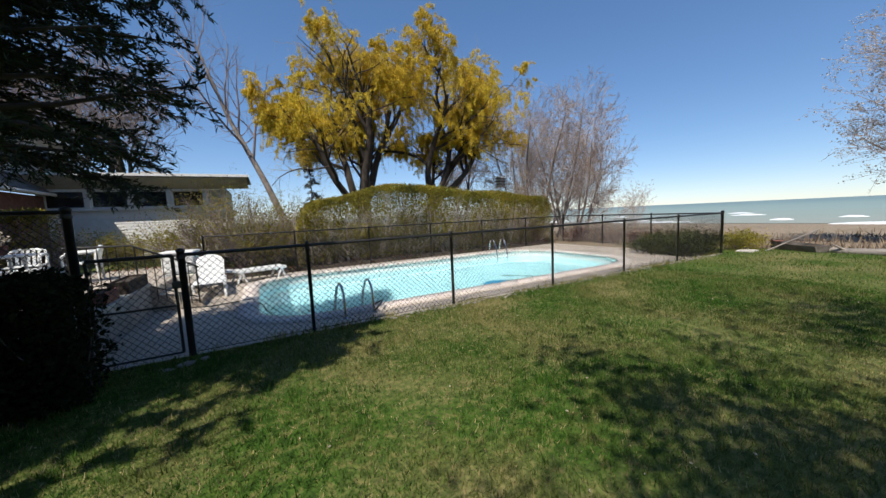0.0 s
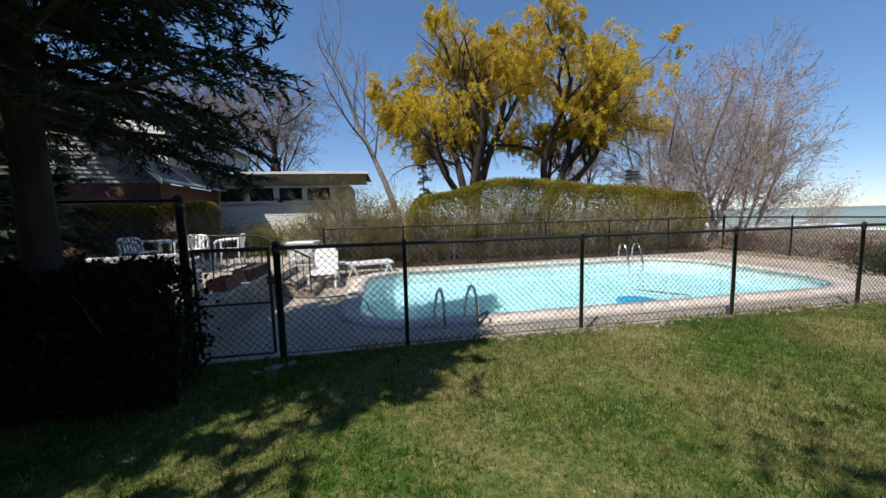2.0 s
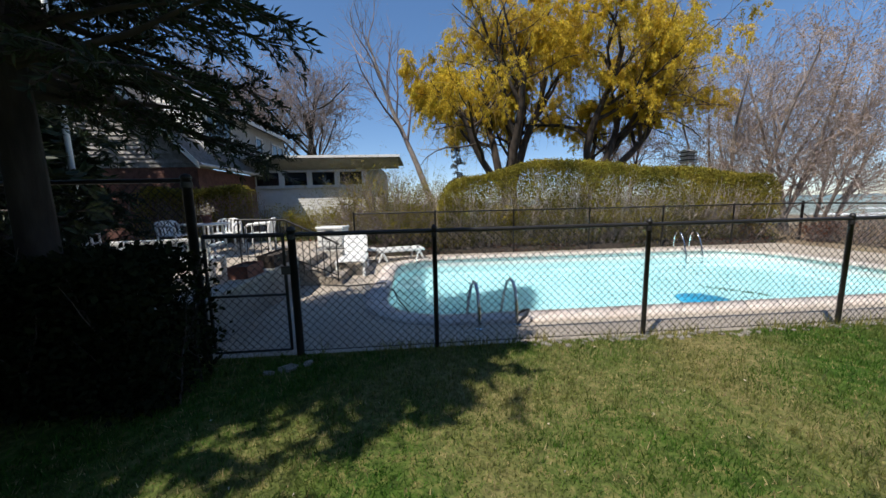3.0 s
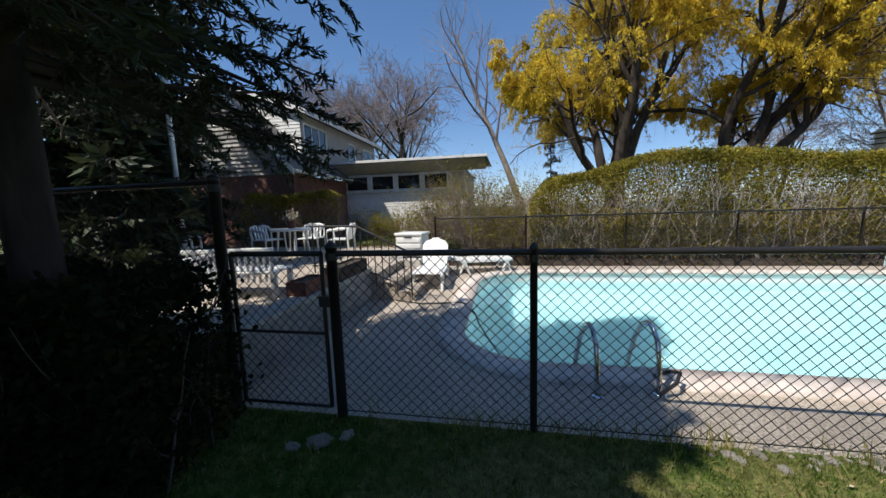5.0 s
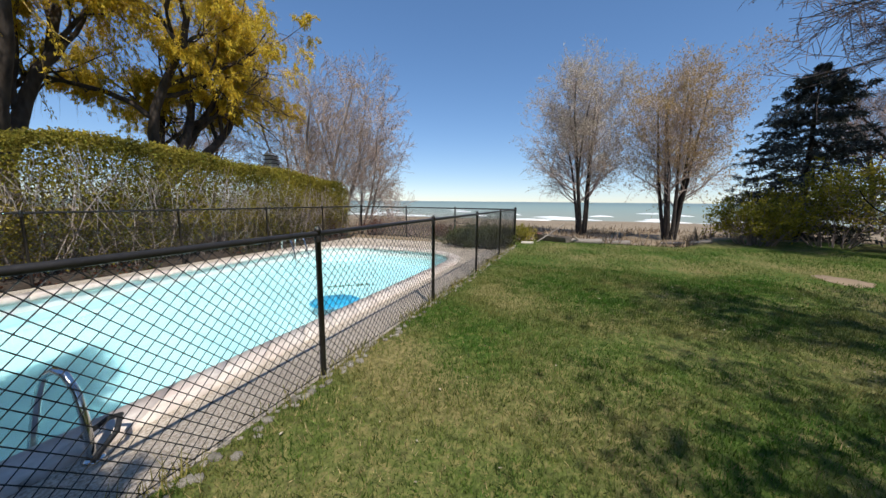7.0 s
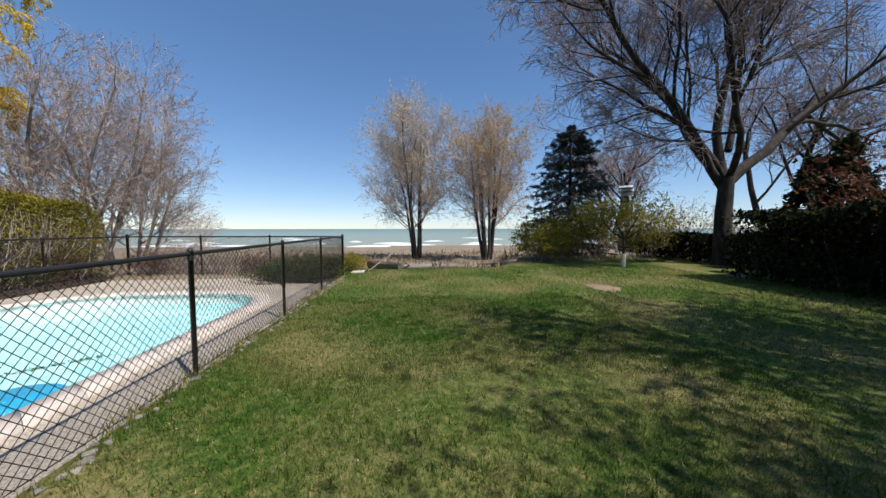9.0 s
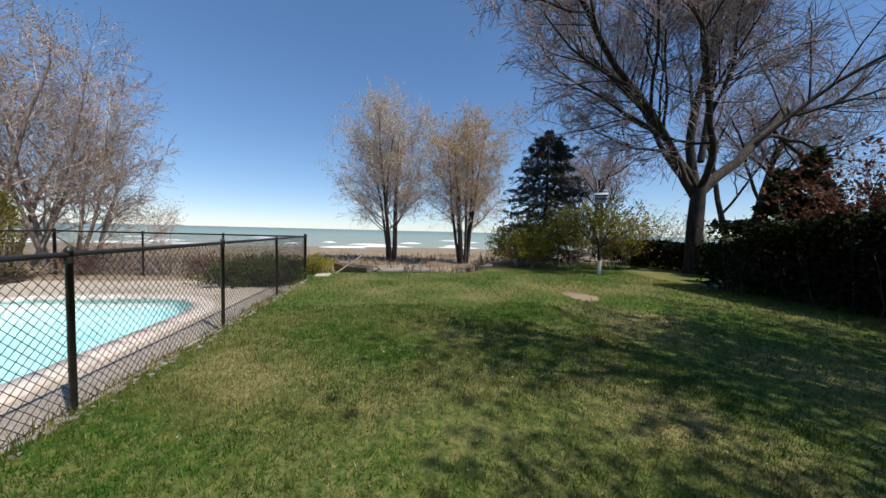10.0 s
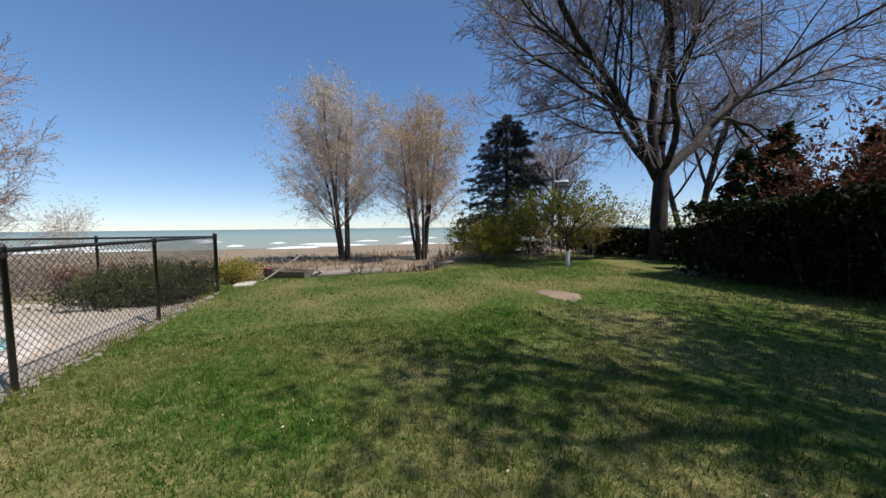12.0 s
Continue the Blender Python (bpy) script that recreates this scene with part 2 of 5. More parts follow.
def ground_material():
    """Turf with dry patches, turning to sand and dead grass down the bank, then beach."""
    m = bpy.data.materials.new("ground")
    m.use_nodes = True
    n, l = m.node_tree.nodes, m.node_tree.links
    b = n["Principled BSDF"]
    b.inputs["Roughness"].default_value, b.inputs["Specular IOR Level"].default_value = 0.95, 0.15
    co, sx = n.new("ShaderNodeTexCoord"), n.new("ShaderNodeSeparateXYZ")
    l.new(co.outputs["Object"], sx.inputs["Vector"])

    def noisy(scale, stops, detail=7, lo=0.32, hi=0.68):
        t, r = n.new("ShaderNodeTexNoise"), n.new("ShaderNodeValToRGB")
        t.inputs["Scale"].default_value, t.inputs["Detail"].default_value = scale, detail
        l.new(co.outputs["Object"], t.inputs["Vector"])
        l.new(t.outputs["Fac"], r.inputs["Fac"])
        while len(r.color_ramp.elements) < len(stops):
            r.color_ramp.elements.new(0.5)
        for k, c in enumerate(stops):
            r.color_ramp.elements[k].position = lo + (hi - lo) * k / (len(stops) - 1)
            r.color_ramp.elements[k].color = (*c, 1)
        return r.outputs["Color"]

    def mixed(f, a, c):
        x = n.new("ShaderNodeMix")
        x.data_type = "RGBA"
        l.new(f, x.inputs["Factor"])
        l.new(a, x.inputs["A"])
        l.new(c, x.inputs["B"])
        return x.outputs["Result"]

    turf = noisy(11, [(0.030, 0.060, 0.009), (0.06, 0.11, 0.016), (0.14, 0.145, 0.042)], 10, 0.36, 0.64)
    dry = noisy(22, [(0.15, 0.12, 0.05), (0.36, 0.28, 0.13)], 9)
    patch = noisy(0.55, [(0, 0, 0), (0.65, 0.65, 0.65)], 6, 0.42, 0.66)
    lawn = mixed(patch, turf, dry)
    sand = noisy(3, [(0.21, 0.165, 0.115), (0.32, 0.255, 0.18)], 8)
    scrub = noisy(1.6, [(0.12, 0.085, 0.055), (0.28, 0.215, 0.14)], 8)
    spots = noisy(0.11, [(0, 0, 0), (1, 1, 1)], 5, 0.44, 0.56)
    bank = mixed(spots, scrub, sand)
    edge, wob, tot = n.new("ShaderNodeMapRange"), n.new("ShaderNodeTexNoise"), n.new("ShaderNodeMath")
    wob.inputs["Scale"].default_value = 0.9
    l.new(co.outputs["Object"], wob.inputs["Vector"])
    tot.operation = "MULTIPLY_ADD"
    tot.inputs[1].default_value = 1.6
    l.new(wob.outputs["Fac"], tot.inputs[0])
    l.new(sx.outputs["X"], tot.inputs[2])
    edge.inputs["From Min"].default_value, edge.inputs["From Max"].default_value = 13.9, 14.6
    south = n.new("ShaderNodeMapRange")
    south.inputs["From Min"].default_value, south.inputs["From Max"].default_value = -5, -8
    south.inputs["To Max"].default_value = -4.0
    l.new(sx.outputs["Y"], south.inputs["Value"])
    north = n.new("ShaderNodeMapRange")
    north.inputs["From Min"].default_value, north.inputs["From Max"].default_value = 0.2, 1.2
    north.inputs["To Max"].default_value = 2.2
    l.new(sx.outputs["Y"], north.inputs["Value"])
    both = n.new("ShaderNodeMath")
    l.new(south.outputs["Result"], both.inputs[0])
    l.new(north.outputs["Result"], both.inputs[1])
    tot2 = n.new("ShaderNodeMath")
    l.new(tot.outputs[0], tot2.inputs[0])
    l.new(both.outputs[0], tot2.inputs[1])
    l.new(tot2.outputs[0], edge.inputs["Value"])
    first = mixed(edge.outputs["Result"], lawn, bank)
    shore = n.new("ShaderNodeMapRange")
    shore.inputs["From Min"].default_value, shore.inputs["From Max"].default_value = 45, 70
    l.new(sx.outputs["X"], shore.inputs["Value"])
    l.new(mixed(shore.outputs["Result"], first, sand), b.inputs["Base Color"])
    t, bp = n.new("ShaderNodeTexNoise"), n.new("ShaderNodeBump")
    t.inputs["Scale"].default_value, t.inputs["Detail"].default_value = 30, 8
    l.new(co.outputs["Object"], t.inputs["Vector"])
    bp.inputs["Strength"].default_value, bp.inputs["Distance"].default_value = 0.7, 0.04
    l.new(t.outputs["Fac"], bp.inputs["Height"])
    l.new(bp.outputs["Normal"], b.inputs["Normal"])
    return m


M["ground"] = ground_material()


# ---- mesh helpers ----
def mesh_of(name, verts, faces, mat, smooth=False):
    """A mesh from arrays: verts (n, 3), faces (m, 3) or (m, 4), or a list of both."""
    me = bpy.data.meshes.new(name)
    groups = [np.asarray(f, dtype=np.int32) for f in (faces if isinstance(faces[0], np.ndarray) and faces[0].ndim == 2 else [faces]) if len(f)]
    verts = np.asarray(verts, dtype=np.float32)
    sizes = np.concatenate([np.full(len(g), g.shape[1], dtype=np.int32) for g in groups])
    loops = np.concatenate([g.ravel() for g in groups])
    me.vertices.add(len(verts))
    me.vertices.foreach_set("co", verts.ravel())
    me.loops.add(len(loops))
    me.loops.foreach_set("vertex_index", loops)
    me.polygons.add(len(sizes))
    me.polygons.foreach_set("loop_start", np.concatenate([[0], np.cumsum(sizes)[:-1]]).astype(np.int32))
    if smooth:
        me.polygons.foreach_set("use_smooth", np.ones(len(sizes), dtype=bool))
    me.update(calc_edges=True)
    me.validate()
    me.materials.append(mat)
    return me


def part(name, geo, mat=None, parent=None, label=""):
    """Links a bmesh or a mesh as one object, under a thing or a part."""
    if isinstance(geo, bmesh.types.BMesh):
        me = bpy.data.meshes.new(name)
        geo.to_mesh(me)
        geo.free()
        me.materials.append(mat)
    else:
        me = geo
    ob = new(name, me)
    if parent is not None:
        ob.parent = parent
    return tagged(ob, label)


def thing(name, label, category, at=(0, 0, 0), turn=0, group="", kind=""):
    ob = new(name)
    ob.matrix_basis = pose(*at, 0, 0, turn)
    return tagged(ob, label, category, group, kind)


def box(bm, lo, hi, bevel=0.0, m=None):
    """A box from corner to corner, its edges rounded."""
    lo, hi = Vector(lo), Vector(hi)
    vs = bmesh.ops.create_cube(bm, size=1.0, matrix=Matrix.LocRotScale((lo + hi) / 2, None, hi - lo))["verts"]
    if bevel:
        es = list({e for v in vs for e in v.link_edges})
        vs = list({v for f in bmesh.ops.bevel(bm, geom=es, offset=bevel, segments=2, profile=0.5, affect="EDGES")["faces"] for v in f.verts} | {v for v in vs if v.is_valid})
    if m is not None:
        bmesh.ops.transform(bm, matrix=m, verts=vs)
    return vs


def boxed(lo, hi, bevel=0.0, m=None):
    bm = bmesh.new()
    box(bm, lo, hi, bevel, m)
    return bm


def tube_arrays(pts, radii, sides=6, caps=True):
    """Verts and quads of a tube along points."""
    pts = np.asarray(pts, float)
    radii = np.broadcast_to(np.asarray(radii, float), (len(pts),))
    d = np.gradient(pts, axis=0)
    d /= np.linalg.norm(d, axis=1, keepdims=True) + 1e-9
    ref = np.array([0.0, 0.0, 1.0]) if abs(d[0, 2]) < 0.9 else np.array([1.0, 0.0, 0.0])
    u = np.cross(d, ref)
    u /= np.linalg.norm(u, axis=1, keepdims=True) + 1e-9
    v = np.cross(d, u)
    a = np.arange(sides) * 2 * np.pi / sides
    ring = pts[:, None] + radii[:, None, None] * (np.cos(a)[None, :, None] * u[:, None] + np.sin(a)[None, :, None] * v[:, None])
    k, j = np.meshgrid(np.arange(len(pts) - 1), np.arange(sides), indexing="ij")
    q = np.stack([k * sides + j, k * sides + (j + 1) % sides, (k + 1) * sides + (j + 1) % sides, (k + 1) * sides + j], -1).reshape(-1, 4)
    return ring.reshape(-1, 3), q


def tubes(name, lines, mat, sides=6, smooth=True):
    """One mesh of many tubes; lines: (points, radii) or (points, radii, sides)."""
    vs, fs, at = [], [], 0
    for line in lines:
        v, f = tube_arrays(line[0], line[1], line[2] if len(line) > 2 else sides)
        vs.append(v)
        fs.append(f + at)
        at += len(v)
    return mesh_of(name, np.concatenate(vs), np.concatenate(fs), mat, smooth)


def leaves(name, pts, size, mat, rng, along=None, slim=0.5, spread=1.0, droop=0.0):
    """Small folded leaves at points, each a kite of two triangles."""
    n = len(pts)
    d = rng.normal(size=(n, 3)) * spread
    if along is not None:
        d += along
    d[:, 2] -= droop
    d /= np.linalg.norm(d, axis=1, keepdims=True) + 1e-9
    s = np.cross(d, rng.normal(size=(n, 3)))
    s /= np.linalg.norm(s, axis=1, keepdims=True) + 1e-9
    L = size * rng.uniform(0.6, 1.3, (n, 1))
    p = np.asarray(pts)
    up = np.cross(d, s) * L * 0.12
    v = np.stack([p, p + d * L * 0.5 + s * L * slim * 0.5 + up, p + d * L, p + d * L * 0.5 - s * L * slim * 0.5 + up], 1).reshape(-1, 3)
    i = np.arange(n)[:, None] * 4
    return mesh_of(name, v, np.concatenate([i + [0, 1, 2], i + [0, 2, 3]]), mat)


def branch(rng, p, d, length, r0, r1, segs, bend, lift):
    """A crooked limb: points and radii."""
    pts, d = [np.array(p, float)], np.array(d, float) / np.linalg.norm(d)
    for _ in range(segs):
        d = d + rng.normal(size=3) * bend + np.array([0, 0, lift])
        d /= np.linalg.norm(d)
        pts.append(pts[-1] + d * length / segs)
    return np.array(pts), np.linspace(r0, r1, segs + 1)


def grow(rng, lines, p, d, length, radius, level, spec, ends):
    """Grows a limb and its side shoots into lines [(points, radii, sides, level)]; the tips of the last level go to ends."""
    s = spec[level]
    pts, rad = branch(rng, p, d, length, radius, radius * s.get("taper", 0.45), s.get("segs", 5), s.get("bend", 0.15), s.get("lift", 0.0))
    lines.append((pts, rad, s.get("sides", 5), level))
    if level + 1 >= len(spec):
        ends.append(pts)
        return
    count = s["shoots"] + rng.integers(-1, 2) if s["shoots"] > 2 else s["shoots"]
    for k in range(count):
        t = s.get("from", 0.3) + (1 - s.get("from", 0.3)) * (k + rng.uniform(0.1, 0.9)) / count
        x = min(t, 0.999) * (len(pts) - 1)
        i = int(x)
        at = pts[i] + (pts[i + 1] - pts[i]) * (x - i)
        axis = pts[i + 1] - pts[i]
        axis /= np.linalg.norm(axis)
        side = np.cross(axis, rng.normal(size=3))
        side /= np.linalg.norm(side)
        a = radians(s.get("angle", 45) + rng.normal() * s.get("spread", 10))
        grow(rng, lines, at, axis * math.cos(a) + side * math.sin(a), length * s.get("ratio", 0.6) * rng.uniform(0.7, 1.2) * (1.15 - 0.45 * t),
             (rad[i] * 0.5 + rad[i + 1] * 0.5) * s.get("thin", 0.6), level + 1, spec, ends)


def tree(name, label, category, at, stems, spec, seed, bark, twig, leaf=None, leaf_size=0.06, per_end=4, heavy=2, droop=0.0, slim=0.5, scatter=0.12, group="", least=0.0, clump=0.0, bare_below=0.0):
    """A tree from stems (offset, direction, length, radius): trunk and limbs in one part, twigs and leaves in the crown."""
    rng = np.random.default_rng(seed)
    lines, ends = [], []
    for off, d, length, r, *plain in stems:
        if plain:
            pts, rad = branch(rng, off, d, length, r * 1.25, r * 0.9, 8, 0.03, 0.0)
            rad[0] *= 1.25
            lines.append((pts, rad, 14, 0))
        else:
            grow(rng, lines, off, d, length, r, 0, spec, ends)
    root = thing(name, label, category, at, group=group)
    part("trunk", tubes("trunk", [x[:3] for x in lines if x[3] < heavy], bark), parent=root)
    crown = part("crown", tubes("crown", [(x[0], np.maximum(x[1], least), x[2]) for x in lines if x[3] >= heavy], twig), parent=root)
    if leaf is not None:
        if bare_below:
            ends = [x for x in ends if x[0][2] > bare_below + rng.normal() * 0.3]
        if clump:
            ends = [x for x in ends if noise.noise((x[0][0] * clump, x[0][1] * clump, x[0][2] * clump + seed)) > rng.normal() * 0.10 + 0.0] or ends
        e = np.concatenate([x[1:] for x in ends])
        ax = np.concatenate([np.gradient(x, axis=0)[1:] for x in ends])
        ax /= np.linalg.norm(ax, axis=1, keepdims=True) + 1e-9
        k = np.repeat(np.arange(len(e)), per_end)
        pts = e[k] + rng.normal(size=(len(k), 3)) * scatter
        part("foliage", leaves("foliage", pts, leaf_size, leaf, rng, ax[k], slim, 0.8, droop), parent=crown)
    return root


def smooth_step(a, b, x):
    t = np.clip((x - a) / (b - a), 0, 1)
    return t * t * (3 - 2 * t)


# ---- ground, bank, beach and lake ----
def land(x, y):
    """Height of the ground: a flat lawn, a bank behind it, the beach, and a raised terrain by the house."""
    x = x - 5.0 * smooth_step(-5, -8, y) * smooth_step(12, 14, x)
    z = -1.5 * smooth_step(13.0, 18.5, x) - 0.5 * smooth_step(20, 45, x) - 1.2 * smooth_step(50, 96, x)
    z = z + 0.12 * np.sin(x * 0.9 + y * 0.35) * smooth_step(15, 20, x) * (1 - smooth_step(60, 85, x))
    house = smooth_step(-2.35, -2.75, x) * smooth_step(-0.6, 0.2, y)
    inside = smooth_step(-2.62, -2.45, x) * (1 - smooth_step(11.6, 11.8, x)) * smooth_step(0.05, 0.2, y) * (1 - smooth_step(6.7, 7.0, y))
    return z + 0.36 * house - 0.22 * inside


def ground():
    xs = np.unique(np.concatenate([np.linspace(-4800, -120, 10), np.linspace(-100, -8, 16), np.linspace(-7, 14, 85), np.linspace(14.5, 50, 60), np.linspace(52, 130, 40), np.linspace(200, 4800, 8),
                                   [-0.72, 9.32]]))
    ys = np.unique(np.concatenate([np.linspace(-4800, -120, 10), np.linspace(-100, -18, 15), np.linspace(-17, 14, 125), np.linspace(15, 100, 30), np.linspace(150, 4800, 10), [1.06, 5.84]]))
    X, Y = np.meshgrid(xs, ys, indexing="ij")
    Z = land(X, Y)
    Z[X > 130] = -9
    v = np.stack([X, Y, Z], -1).reshape(-1, 3)
    i, j = np.meshgrid(np.arange(len(xs) - 1), np.arange(len(ys) - 1), indexing="ij")
    cx, cy = (xs[i] + xs[i + 1]) / 2, (ys[j] + ys[j + 1]) / 2
    keep = ~((cx > -1.0) & (cx < 9.6) & (cy > 0.8) & (cy < 6.1))
    a = (i * len(ys) + j)[keep]
    q = np.stack([a, a + len(ys), a + len(ys) + 1, a + 1], -1)
    return tagged(part("ground", mesh_of("ground", v, q, M["ground"], True)), "green lawn falling to a sandy brush-covered beach", "ground", kind="structure")


ground()


def lake():
    v = [(86, -4800, -3), (4800, -4800, -3), (4800, 4800, -3), (86, 4800, -3)]
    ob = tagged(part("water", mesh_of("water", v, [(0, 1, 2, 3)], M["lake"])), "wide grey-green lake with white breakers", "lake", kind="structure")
    rng = np.random.default_rng(3)
    vs, fs = [], []
    for row, (x, n, span) in enumerate([(89, 20, 26), (98, 15, 24), (112, 10, 24), (130, 8, 22), (155, 6, 18)]):
        for k in range(n):
            y0, L = -210 + 420 * (k + rng.uniform(0, 1)) / n, rng.uniform(0.12, 0.7) * span
            w, xx = rng.uniform(0.3, 0.95), x + rng.normal() * 2.4
            t = np.linspace(0, 1, 9)
            cx = xx + np.cumsum(rng.normal(size=9) * 0.5)
            hw = w * np.sin(np.pi * t) * rng.uniform(0.5, 1.2, 9)
            o = len(vs)
            for a in range(9):
                y = y0 + L * t[a]
                vs += [(cx[a] - hw[a], y, -2.98), (cx[a], y, -2.9 + 0.32 * math.sin(math.pi * t[a])), (cx[a] + hw[a], y, -2.98)]
            for a in range(8):
                b = o + a * 3
                fs += [(b, b + 1, b + 4, b + 3), (b + 1, b + 2, b + 5, b + 4)]
    part("breakers", mesh_of("breakers", vs, fs, M["foam"], True), parent=ob, label="white foaming breakers")


lake()


# ---- pool and deck ----
def pool_outline(grow_by=0.0, step=10):
    """The pool's rounded rectangle, anticlockwise."""
    x0, x1, y0, y1 = -0.72 - grow_by, 9.32 + grow_by, 1.06 - grow_by, 5.84 + grow_by
    out = []
    for cx, cy, a0, r in ((x1, y0, -90, 1.5), (x1, y1, 0, 1.7), (x0, y1, 90, 1.3), (x0, y0, 180, 0.95)):
        r += grow_by
        mx, my = cx - math.copysign(r, cx - 4), cy - math.copysign(r, cy - 3)
        for k in range(step + 1):
            a = radians(a0 + 90 * k / step)
            out.append((mx + r * math.cos(a), my + r * math.sin(a)))
    return out


DECK = -0.07


def even(loop, n):
    p = np.array(loop + loop[:1])
    s = np.concatenate([[0], np.cumsum(np.linalg.norm(np.diff(p, axis=0), axis=1))])
    t = np.linspace(0, s[-1], n, endpoint=False)
    return np.stack([np.interp(t, s, p[:, 0]), np.interp(t, s, p[:, 1])], -1)


def pool():
    basin = thing("swimming_pool", "oval-cornered swimming pool with pale blue liner and clear water", "swimming pool", kind="structure")
    n = 96
    ring = even(pool_outline(), n)
    mid = np.array([4.3, 3.45])
    levels = [(1.0, -0.09), (1.0, -1.0), (0.97, -1.25), (0.90, -1.38), (0.5, -1.45)]
    v = np.concatenate([np.concatenate([mid + (ring - mid) * s, np.full((n, 1), z)], 1) for s, z in levels] + [[[*mid, -1.47]]])
    k = np.arange(n)
    q = np.concatenate([np.stack([a * n + k, a * n + (k + 1) % n, (a + 1) * n + (k + 1) % n, (a + 1) * n + k], -1) for a in range(4)])
    c = np.stack([4 * n + k, 4 * n + (k + 1) % n, np.full(n, 5 * n)], -1)
    part("basin", mesh_of("basin", v, [q, c], M["liner"], True), parent=basin, label="pale blue pool liner")
    v = np.concatenate([np.concatenate([ring, np.full((n, 1), -0.27)], 1), [[*mid, -0.27]]])
    w = part("water_surface", mesh_of("water_surface", v, np.stack([k, (k + 1) % n, np.full(n, n)], -1), M["pool_water"], True), parent=basin, label="clear rippled pool water")
    w.visible_shadow = False
    edge = even(pool_outline(-0.006), n)
    v = np.concatenate([np.c_[edge, np.full(n, -0.085)], np.c_[edge, np.full(n, -0.52)]])
    part("waterline_band", mesh_of("waterline_band", v, np.stack([k, (k + 1) % n, n + (k + 1) % n, n + k], -1), M["white_paint"], True), parent=basin, label="white band along the waterline")
    # coping stones round the rim
    m = 58
    inner, outer = even(pool_outline(-0.04), m * 4), even(pool_outline(0.30), m * 4)
    for s in range(m):
        i = np.arange(s * 4, s * 4 + 5) % (m * 4)
        a, b = inner[i], outer[i]
        cen = (a.mean(0) + b.mean(0)) / 2
        a, b = cen + (a - cen) * 0.985, cen + (b - cen) * 0.985
        zt, zb = DECK + 0.035, DECK - 0.05
        vs = np.concatenate([np.c_[a, np.full(5, zt)], np.c_[b, np.full(5, zt)], np.c_[a, np.full(5, zb)], np.c_[b, np.full(5, zb)]])
        f = []
        for j in range(4):
            f += [(j, j + 1, 6 + j, 5 + j), (10 + j, j + 10 + 5, j + 16, 11 + j), (j, 10 + j, 11 + j, j + 1), (5 + j, 6 + j, 16 + j, 15 + j)]
        f += [(0, 5, 15, 10), (4, 14, 19, 9)]
        part("coping_stone", mesh_of("coping_stone", vs, f, M["coping"]), parent=basin)


pool()


def deck():
    bm = bmesh.new()
    hole = [tuple(p) for p in even(pool_outline(0.29), 90)]
    rim = [(-2.6, 0.10), (2, 0.10), (7, 0.10), (11.5, 0.10), (11.97, 3.4), (12.3, 6.65), (7, 6.65), (2, 6.65), (-2.6, 6.65), (-2.6, 3.4)]
    es = []
    for loop in (rim, hole):
        vs = [bm.verts.new((x, y, DECK)) for x, y in loop]
        es += [bm.edges.new((vs[k], vs[(k + 1) % len(vs)])) for k in range(len(vs))]
    bmesh.ops.triangle_fill(bm, use_beauty=True, edges=es)
    for f in bm.faces:
        f.normal_update()
        if f.normal.z < 0:
            f.normal_flip()
    r = bmesh.ops.extrude_face_region(bm, geom=bm.faces[:])
    bmesh.ops.translate(bm, verts=[g for g in r["geom"] if isinstance(g, bmesh.types.BMVert)], vec=(0, 0, -0.12))
    bmesh.ops.recalc_face_normals(bm, faces=bm.faces[:])
    tagged(part("pool_deck", bm, M["aggregate"]), "tan exposed-aggregate concrete deck round the pool", "deck", kind="structure")


deck()


# ---- chain-link fence ----
FENCE_H = 1.22


def link_mesh(a, b, height, pitch=0.078):
    """Crossing vinyl-coated wires filling an upright panel from a to b (x, y)."""
    a, b = np.array(a, float), np.array(b, float)
    L = np.linalg.norm(b - a)
    along, vs, fs, o = (b - a) / L, [], [], 0
    side = np.array([-along[1], along[0], 0])
    for sgn in (1, -1):
        for s in np.arange(-height, L + height, pitch):
            z0, z1 = 0.03, height - 0.02
            s0, s1 = (s, s + (z1 - z0)) if sgn > 0 else (s, s - (z1 - z0))
            lo, hi = min(s0, s1), max(s0, s1)
            if hi <= 0 or lo >= L:
                continue
            t0 = np.clip([(0 - s0) / (s1 - s0), (L - s0) / (s1 - s0)], 0, 1)
            t0.sort()
            if t0[1] - t0[0] < 0.02:
                continue
            ends = [np.array([*(a + along * (s0 + (s1 - s0) * t)), z0 + (z1 - z0) * t]) + side * 0.003 * sgn for t in t0]
            v, f = tube_arrays(ends, 0.0030, 3)
            vs.append(v)
            fs.append(f + o)
            o += len(v)
    return mesh_of("chain_link", np.concatenate(vs), np.concatenate(fs), M["wire"])


def post_mesh(r, h):
    """A fence post with a domed cap and a collar for the rail."""
    z = [-0.15, h - 0.01, h - 0.01, h + 0.012, h + 0.03, h + 0.042]
    rr = [r, r, r * 1.18, r * 1.18, r * 0.8, r * 0.1]
    return tubes("post", [([(0, 0, k) for k in z], rr, 12), ([(0, 0, h - 0.085), (0, 0, h - 0.06), (0, 0, h - 0.035)], [r * 1.15, r * 1.2, r * 1.15], 12)], M["black_vinyl"])


